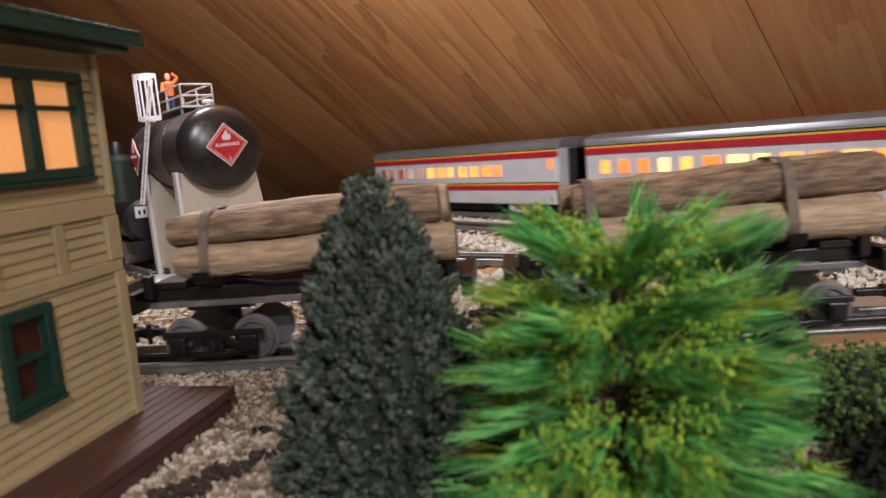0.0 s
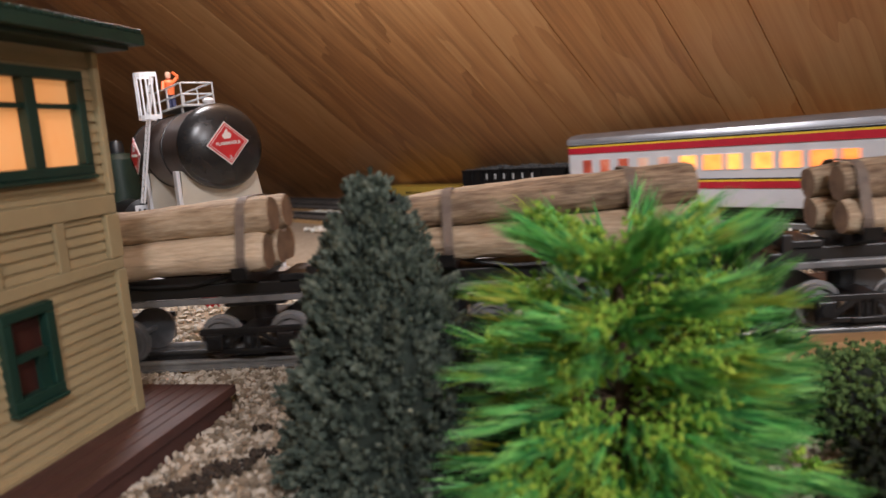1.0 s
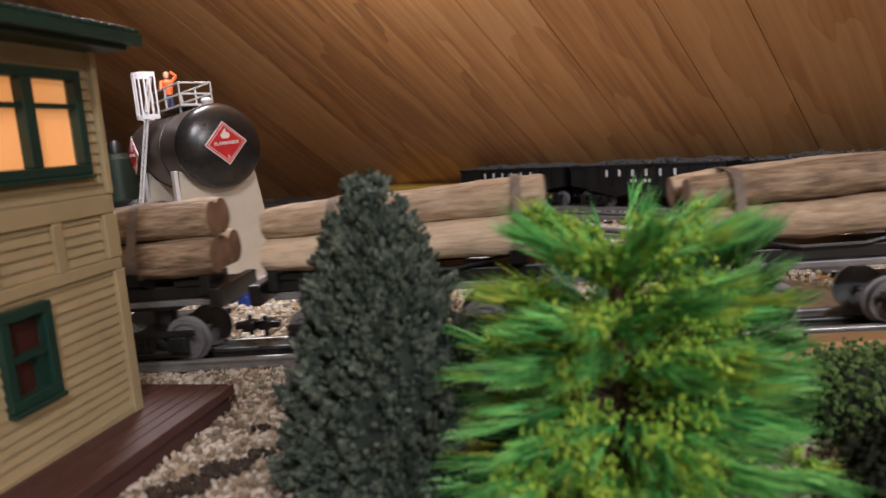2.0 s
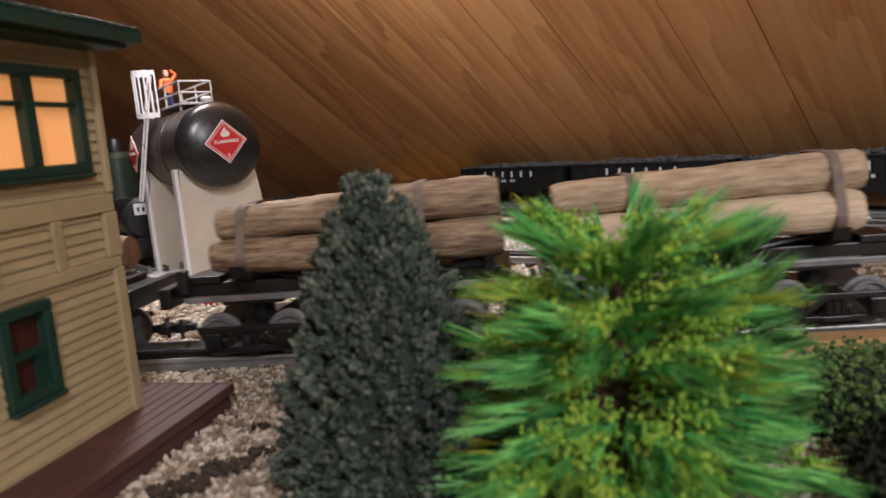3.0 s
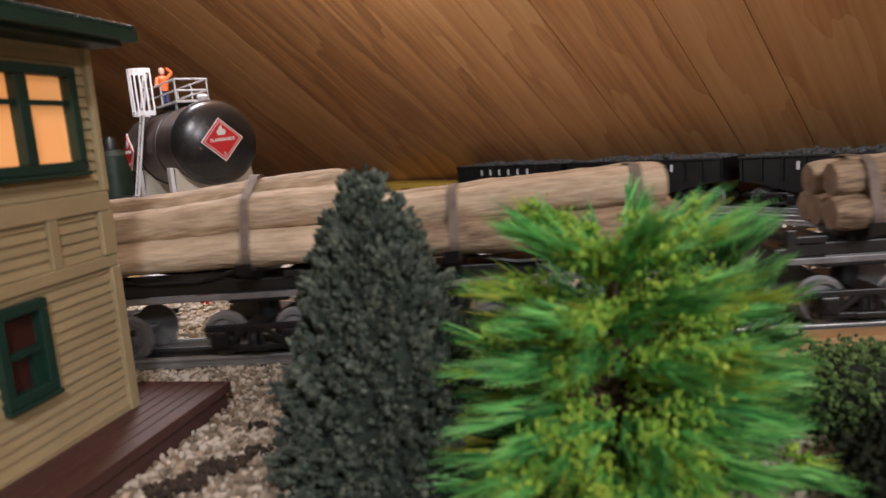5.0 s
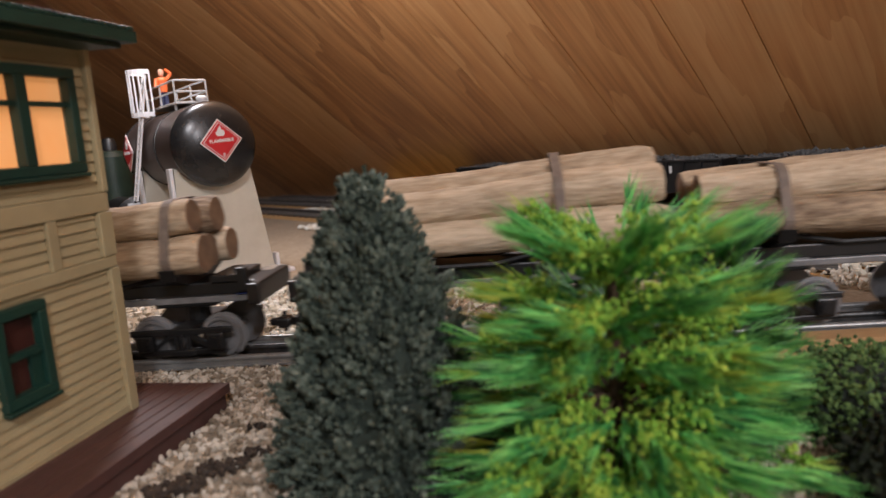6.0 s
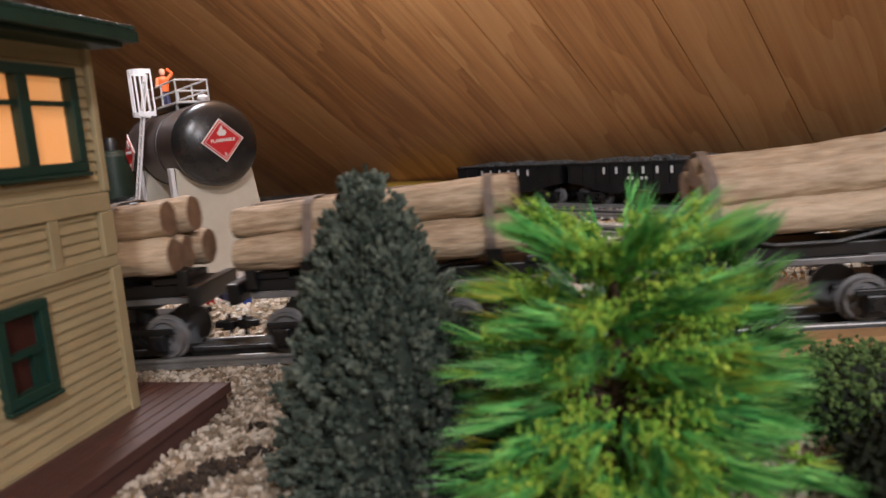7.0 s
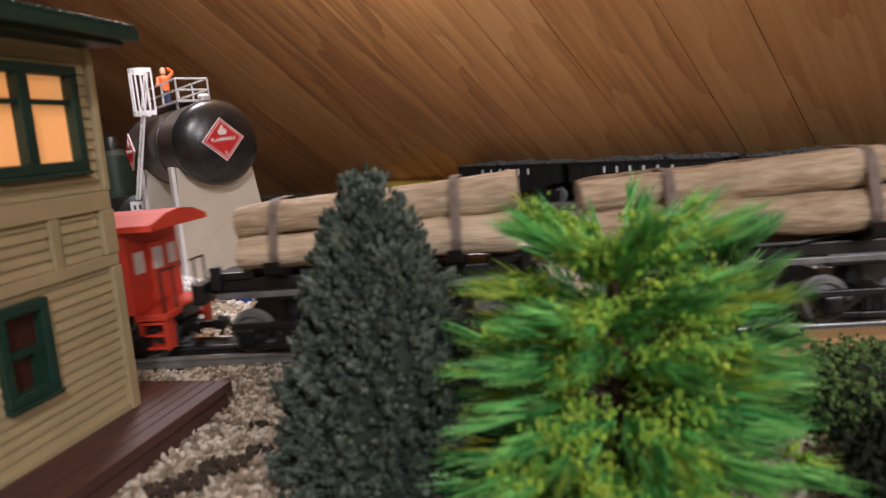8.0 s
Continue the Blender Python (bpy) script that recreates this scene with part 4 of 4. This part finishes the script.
def drum(x, y, mat, label):
    t = thing("oil_drum", Matrix.Translation((x, y, GROUND)), label, "drum", "drums by the tank")
    r = 0.0062
    smooth(part("shell", lathe([(r, 0), (r * 1.05, 0.0006), (r, 0.0012), (r, 0.0062), (r * 1.05, 0.0068), (r, 0.0074), (r, 0.0136), (r * 1.05, 0.0142), (r, 0.015)], 24), mat, t), 35)
    part("lid", lathe([(r * 0.92, 0.0142), (r * 0.92, 0.0153), (0.001, 0.0153)], 24), WHITE, t, "white drum lid")


drum(-0.152, 0.484, BLUE, "small blue toy oil drum with a white lid")
drum(-0.168, 0.495, NAVY, "small dark blue toy oil drum")
drum(-0.182, 0.488, SIGN_RED, "small red toy oil drum")


def gravel_heap():
    rng = np.random.default_rng(11)
    spots, sizes = [], []
    for _ in range(420):
        a, q = rng.uniform(0, 6.28), rng.uniform(0, 1) ** 0.5
        x, y = 0.042 * q * math.cos(a), 0.022 * q * math.sin(a)
        spots.append((-0.235 + x, 0.538 + y, GROUND + 0.014 * (1 - q * q)))
        sizes.append(rng.uniform(0.0018, 0.0034))
    ob = part("gravel_heap", pebbles(spots, sizes, 8), WHITE)
    tagged(ob, "heap of white gravel at the foot of the tank", "gravel", kind="stuff")


gravel_heap()


def switch_engine():
    """A black toy engine standing behind the tower, half hidden."""
    m = Matrix.Translation((-0.316, 0.697, 0)) @ Matrix.Rotation(math.atan2(DF.y, DF.x), 4, "Z")
    t = thing("steam_engine", m, "black toy steam engine with silver plate and green tank", "locomotive")
    lie = Matrix.Translation((0, 0, 0.045)) @ Matrix.Rotation(radians(90), 4, "Y")
    smooth(part("boiler", lathe([(0.022, -0.11), (0.022, 0.0), (0.024, 0.001), (0.024, 0.006), (0.019, 0.010), (0, 0.011)], 32, lie), BLACK, t), 35)
    part("frame", span((-0.14, -0.020, 0.013), (0.016, 0.020, 0.026), 0.001), BLACK, t)
    part("silver_plate", span((0.0112, -0.012, 0.050), (0.0130, 0.012, 0.062), 0.001), WHITE, t, "silver white sign plate")
    bars = bmesh.new()
    for y in (-0.008, -0.003, 0.002, 0.007):
        box((0.0004, 0.0022, 0.0045), (0.0133, y, 0.056), 0, bars)
    part("lettering", bars, BLACK, t, "dark bars of unreadable lettering")
    smooth(part("side_tank", lathe([(0.020, 0.0), (0.020, 0.048), (0.015, 0.054), (0, 0.057)], 28, Matrix.Translation((-0.085, 0, 0.064))), DARK_GREEN, t, "dark green upright tank"), 35)
    smooth(part("dome", lathe([(0.008, 0.118), (0.008, 0.128), (0.006, 0.133), (0, 0.135)], 20, Matrix.Translation((-0.085, 0, 0))), BLACK, t))
    for x in (-0.10, -0.06, -0.02):
        bm = lathe([(0.009, -0.021), (0.013, -0.020), (0.013, 0.020), (0.009, 0.021)], 24, Matrix.Translation((x, 0, 0.013)) @ Matrix.Rotation(radians(90), 4, "X"))
        smooth(part("wheel", bm, GREY_METAL, t), 35)


switch_engine()
make_track("track", Matrix.Translation((-0.316, 0.697, 0)) @ Matrix.Rotation(math.atan2(DF.y, DF.x), 4, "Z"), 0.36, -0.3, 0.022, "short three-rail track under the steam engine")


# ---- trees ----
def flocked_tree(at, height, radius, seed):
    t = thing("bottle_brush_tree", Matrix.Translation(at), "grey-green flocked bottle-brush fir tree", "tree")
    part("trunk", rod((0, 0, 0), (0, 0, height * 0.9), 0.003, None, 10, 0.001), TRUNK, t)

    def rad(f):
        return radius * float(np.interp(f, (0, 0.3, 0.6, 0.85, 0.94, 0.985, 1.0), (1.0, 0.82, 0.59, 0.36, 0.25, 0.15, 0.03)))
    # Core coloured as the shade seen through gaps in the crown.
    smooth(part("core", lathe([(radius * 0.74, height * 0.03)] + [(max(rad(f / 12) * 0.76, 0.001), height * f / 12) for f in range(1, 12)] + [(0, height * 0.97)], 30), GAP_SHADE, t))
    rng = np.random.default_rng(seed)
    verts, faces = [], []
    for i in range(500):
        f = min(1 - (1 - min(i + rng.uniform(0, 1), 479.5) / 480) ** 0.56, 0.985)
        a = i * 2.39996 + rng.uniform(-0.12, 0.12)
        out = np.array([math.cos(a), math.sin(a), 0.35 + 1.2 * f])
        out /= np.linalg.norm(out)
        rr = (0.0 if i >= 492 else 0.6 if i >= 478 else 1.0) * rng.uniform(0.82, 1.06) * rad(f) * (0.76 + 0.22 * noise.noise(Vector((math.cos(a) * 3, math.sin(a) * 3, f * 14 + seed))))
        p = np.array([rr * math.cos(a), rr * math.sin(a), f * height * 0.985])
        ln = min(0.0095, 0.0042 + rad(f) * 0.14) * rng.uniform(0.6, 1.35)
        for j in range(52):
            q = rng.uniform(0, 1)
            c = p + out * ln * q + rng.normal(0, 1, 3) * (0.0014 * (1.1 - 0.4 * q))
            s = rng.uniform(0.0004, 0.0009)
            v = ICO_V * (1 + 0.45 * rng.uniform(-1, 1, (len(ICO_V), 1))) * s
            v = v + np.outer(v @ out, out) * rng.uniform(0.2, 1.2) + c
            base = len(verts)
            verts.extend(v.tolist())
            faces.extend([[k + base for k in q2] for q2 in ICO_F])
    tagged(part("crown", (verts, faces), FLOCK, t), kind="stuff")


flocked_tree((-0.0225, 0.204, GROUND), 0.0955, 0.0385, 5)


def needle_tree(at, height, radius, seed, material, tips, tiers, arms, label, blade=0.013, top=0.3, rise=0.0):
    """Whorls of arms round a wire trunk; each arm carries sprays of long needles and clumps of foam."""
    t = thing("needle_tree", Matrix.Translation(at), label, "tree")
    part("trunk", rod((0, 0, 0), (0, 0, height * 0.95), 0.0030, None, 10, 0.0010), TRUNK, t)
    rng = np.random.default_rng(seed)
    soft, meshes, sticks = [], ([[], []], [[], []]), bmesh.new()
    for tier in range(tiers):
        f = (tier + 0.35) / tiers
        for arm in range(max(6, round(arms * (1.15 - 0.55 * f)))):
            a = 6.283 * (arm + rng.uniform(-0.4, 0.4)) / max(6, round(arms * (1.15 - 0.55 * f))) + tier * 0.7
            way = np.array([math.cos(a), math.sin(a), rise + 0.75 * f ** 3 + rng.normal(0, 0.05)])
            reach = radius * (top + (1 - top) * (1 - f) ** 0.8) * rng.uniform(0.72, 1.06)
            root = np.array([0, 0, height * (0.05 + 0.86 * f) + rng.normal(0, 0.0016)])
            rod(tuple(root), tuple(root + way * reach * 0.8), 0.0007, sticks, 5, 0.0003)
            gold = noise.noise(Vector((math.cos(a) * 3.4, math.sin(a) * 3.4, f * 9 + seed))) > -0.08
            for k2 in range(18):
                q = rng.uniform(0.22, 1.0)
                c = root + way * reach * q * 0.80 + rng.normal(0, 1, 3) * np.array([0.0022, 0.0022, 0.0014])
                if tips and rng.uniform() < (0.34 if gold else 0.06):
                    soft.append(c + np.array([0, 0, 0.0012]))
                verts, faces = meshes[1 if tips and gold and rng.uniform() < 0.33 else 0]
                for j in range(9):
                    w = way + rng.normal(0, 0.14, 3) * np.array([1, 1, 0.8])
                    w /= np.linalg.norm(w)
                    side = np.cross(w, rng.normal(0, 1, 3))
                    side /= np.linalg.norm(side)
                    up = np.cross(w, side)
                    ln, wd = blade * rng.uniform(0.5, 1.1), rng.uniform(0.00026, 0.00050)
                    k = len(verts)
                    verts.extend([(c + side * wd).tolist(), (c - side * wd * 0.5 + up * wd * 0.8).tolist(), (c - side * wd * 0.5 - up * wd * 0.8).tolist(), (c + w * ln).tolist()])
                    faces.extend([(k, k + 1, k + 3), (k + 1, k + 2, k + 3), (k + 2, k, k + 3)])
    tagged(part("crown", tuple(meshes[0]), material, t), kind="stuff")
    if meshes[1][0]:
        tagged(part("golden_spray", tuple(meshes[1]), NEEDLE_GOLD, t, "yellow-green needle sprays"), kind="stuff")
    if tips:
        sp = [tuple(c + rng.normal(0, 0.0020, 3)) for c in soft for _ in range(38)]
        tagged(part("foam", pebbles(sp, rng.uniform(0.0004, 0.0009, len(sp)), seed), tips, t, "yellow-green foam clusters"), kind="stuff")
    part("branchwork", sticks, TRUNK, t)


needle_tree((0.0465, 0.178, GROUND), 0.079, 0.074, 21, NEEDLE, YELLOW_TIP, 6, 19, "bright green toy tree with yellow foam clusters", blade=0.016, top=0.36)
needle_tree((0.091, 0.215, GROUND), 0.071, 0.034, 33, NEEDLE_DARK, None, 6, 12, "mid green toy tree beside the bright one", blade=0.012, top=0.40, rise=0.35)


def bush(at, rx, ry, rz, seed, label, foam):
    t = thing("bush", Matrix.Translation(at), label, "bush")
    rng = np.random.default_rng(seed)
    spots = []
    for _ in range(3600):
        v = rng.normal(0, 1, 3)
        v /= np.linalg.norm(v)
        v[2] = abs(v[2])
        q = rng.uniform(0.72, 1.0) * (1 + 0.16 * noise.noise(Vector((v[0] * 3, v[1] * 3, v[2] * 3 + seed))))
        spots.append((v[0] * rx * q, v[1] * ry * q, v[2] * rz * q))
    tagged(part("foliage", pebbles(spots, rng.uniform(0.0006, 0.0012, 3600), seed, 0.5), foam, t), kind="stuff")
    # Core coloured as the shade between the foam lumps.
    part("core", lathe([(1.0 * 0.8, 0.0)] + [(0.8 * math.cos(radians(a)), 0.8 * math.sin(radians(a))) for a in range(15, 90, 15)] + [(0, 0.8)], 24, Matrix.Diagonal((rx, ry, rz, 1))), GAP_SHADE, t)


bush((0.150, 0.215, GROUND), 0.046, 0.037, 0.026, 3, "olive green foam bush beside the track", BUSH)
bush((0.150, 0.160, GROUND), 0.054, 0.034, 0.027, 6, "low olive foam bush coloured as in shade", BUSH_SHADED)


def soil_patches():
    rng = np.random.default_rng(17)
    spots, sizes = [], []
    for cx, cy, r, k in ((-0.081, 0.212, 0.006, 75), (-0.071, 0.221, 0.004, 26), (-0.092, 0.200, 0.007, 80), (-0.078, 0.243, 0.003, 14)):
        for _ in range(k):
            a, q = rng.uniform(0, 6.28), r * rng.uniform(0, 1) ** 0.6
            spots.append((cx + q * math.cos(a) * 1.5, cy + q * math.sin(a), GROUND + 0.0030))
            sizes.append(rng.uniform(0.0006, 0.0016))
    tagged(part("soil", pebbles(spots, sizes, 5), SOIL), "dark brown soil crumbs among the ballast", "soil", kind="stuff")


soil_patches()


def ground_pin(u, v):
    p = D * u + N * v
    t = thing("track_pin", Matrix.Translation((p.x, p.y, -0.008)), "small dark pin in the roadbed edge", "pin")
    part("shank", rod((0, 0, -0.004), (0, 0, 0.009), 0.0006, None, 8), RAIL_DARK, t)
    part("head", rod((0, 0, 0.009), (0, 0, 0.0098), 0.0012, None, 8), RAIL_DARK, t)


ground_pin(0.130, NEAR - 0.031)


# ---- what moves ----
def travelled(t):
    """Metres that the log train has gone by t seconds."""
    return (107.619 * t + 11.9375 * t ** 2 - 1.78222 * t ** 3 + 0.107770 * t ** 4) / 1000


def near_path(u):
    """A pose on the near track: straight, then bending away past the layout's edge."""
    if u < 0.26:
        p, a = N * NEAR + D * u, TRACK
    else:
        R = 0.45
        turn = min((u - 0.26) / R, radians(66))
        c = N * (NEAR - R) + D * 0.26
        a = TRACK - turn
        p = c + Vector((-math.sin(a), math.cos(a), 0)) * R
        p += Vector((math.cos(a), math.sin(a), 0)) * (u - 0.26 - R * turn)
    return Matrix.Translation((p.x, p.y, 0)) @ Matrix.Rotation(a, 4, "Z")


def far_path(s):
    """A pose on the passenger line: straight, then bending past the view."""
    if s < -0.009:
        return along(P_LINE, NF, DF, s)
    R = 0.75
    turn = min((s + 0.009) / R, radians(30))
    a = math.atan2(DF.y, DF.x) - turn
    c = NF * (P_LINE - R) + DF * -0.009
    p = c + Vector((-math.sin(a), math.cos(a), 0)) * R + Vector((math.cos(a), math.sin(a), 0)) * (s + 0.009 - R * turn)
    return Matrix.Translation((p.x, p.y, 0)) @ Matrix.Rotation(a, 4, "Z")


def bend_tracks():
    for i in range(7):
        make_track("track", far_path(-0.009 + (i + 0.5) * 0.056) @ Matrix.Translation((0, 0, -0.0003 * (i % 2))), 0.060, -0.030, 0.022, "curved piece of three-rail track")
    make_track("track", far_path(0.386), 1.0, 0.0, 0.030, "three-rail passenger line beyond the bend")
    step = 0.055
    for i in range(9):
        make_track("track", near_path(0.26 + (i + 0.5) * step) @ Matrix.Translation((0, 0, -0.0003 * (i % 2))), step + 0.004, -step / 2 - 0.002, 0.022, "curved piece of three-rail track", 0.041, 0.022)
    make_track("track", near_path(0.26 + 0.52), 0.60, 0.0, 0.030, "three-rail toy train track beyond the bend", 0.041, 0.022)


bend_tracks()


def motions():
    times = [i * 0.25 for i in range(33)]
    fine = [i * 0.1 for i in range(81)]
    for k, car in enumerate(LOG_CARS):
        walk(car, [(t, near_path(0.0845 + travelled(t) - 0.1862 * k)) for t in times])
    walk(CABOOSE_CAR, [(t, near_path(0.0845 + travelled(t) - 0.1862 * 7 - 0.1774)) for t in times])
    for i, car in enumerate(COACHES):
        walk(car, [(t, far_path(-0.766 + 0.438 * t + i * 0.465) @ Matrix.Translation((-0.213, 0, 0))) for t in times])
    for car, sets in MOVING_WHEELS.items():
        if car in COACHES:
            gone = lambda t: 0.438 * t
        elif car in LOG_CARS or car is CABOOSE_CAR:
            gone = travelled
        else:
            continue
        step = fine if car not in COACHES else [i / 30 for i in range(241)]
        for ob, x in sets:
            walk(ob, [(t, Matrix.Translation((x, 0, WHEEL_R)) @ Matrix.Rotation(gone(t) / WHEEL_R, 4, "Y")) for t in step])


motions()
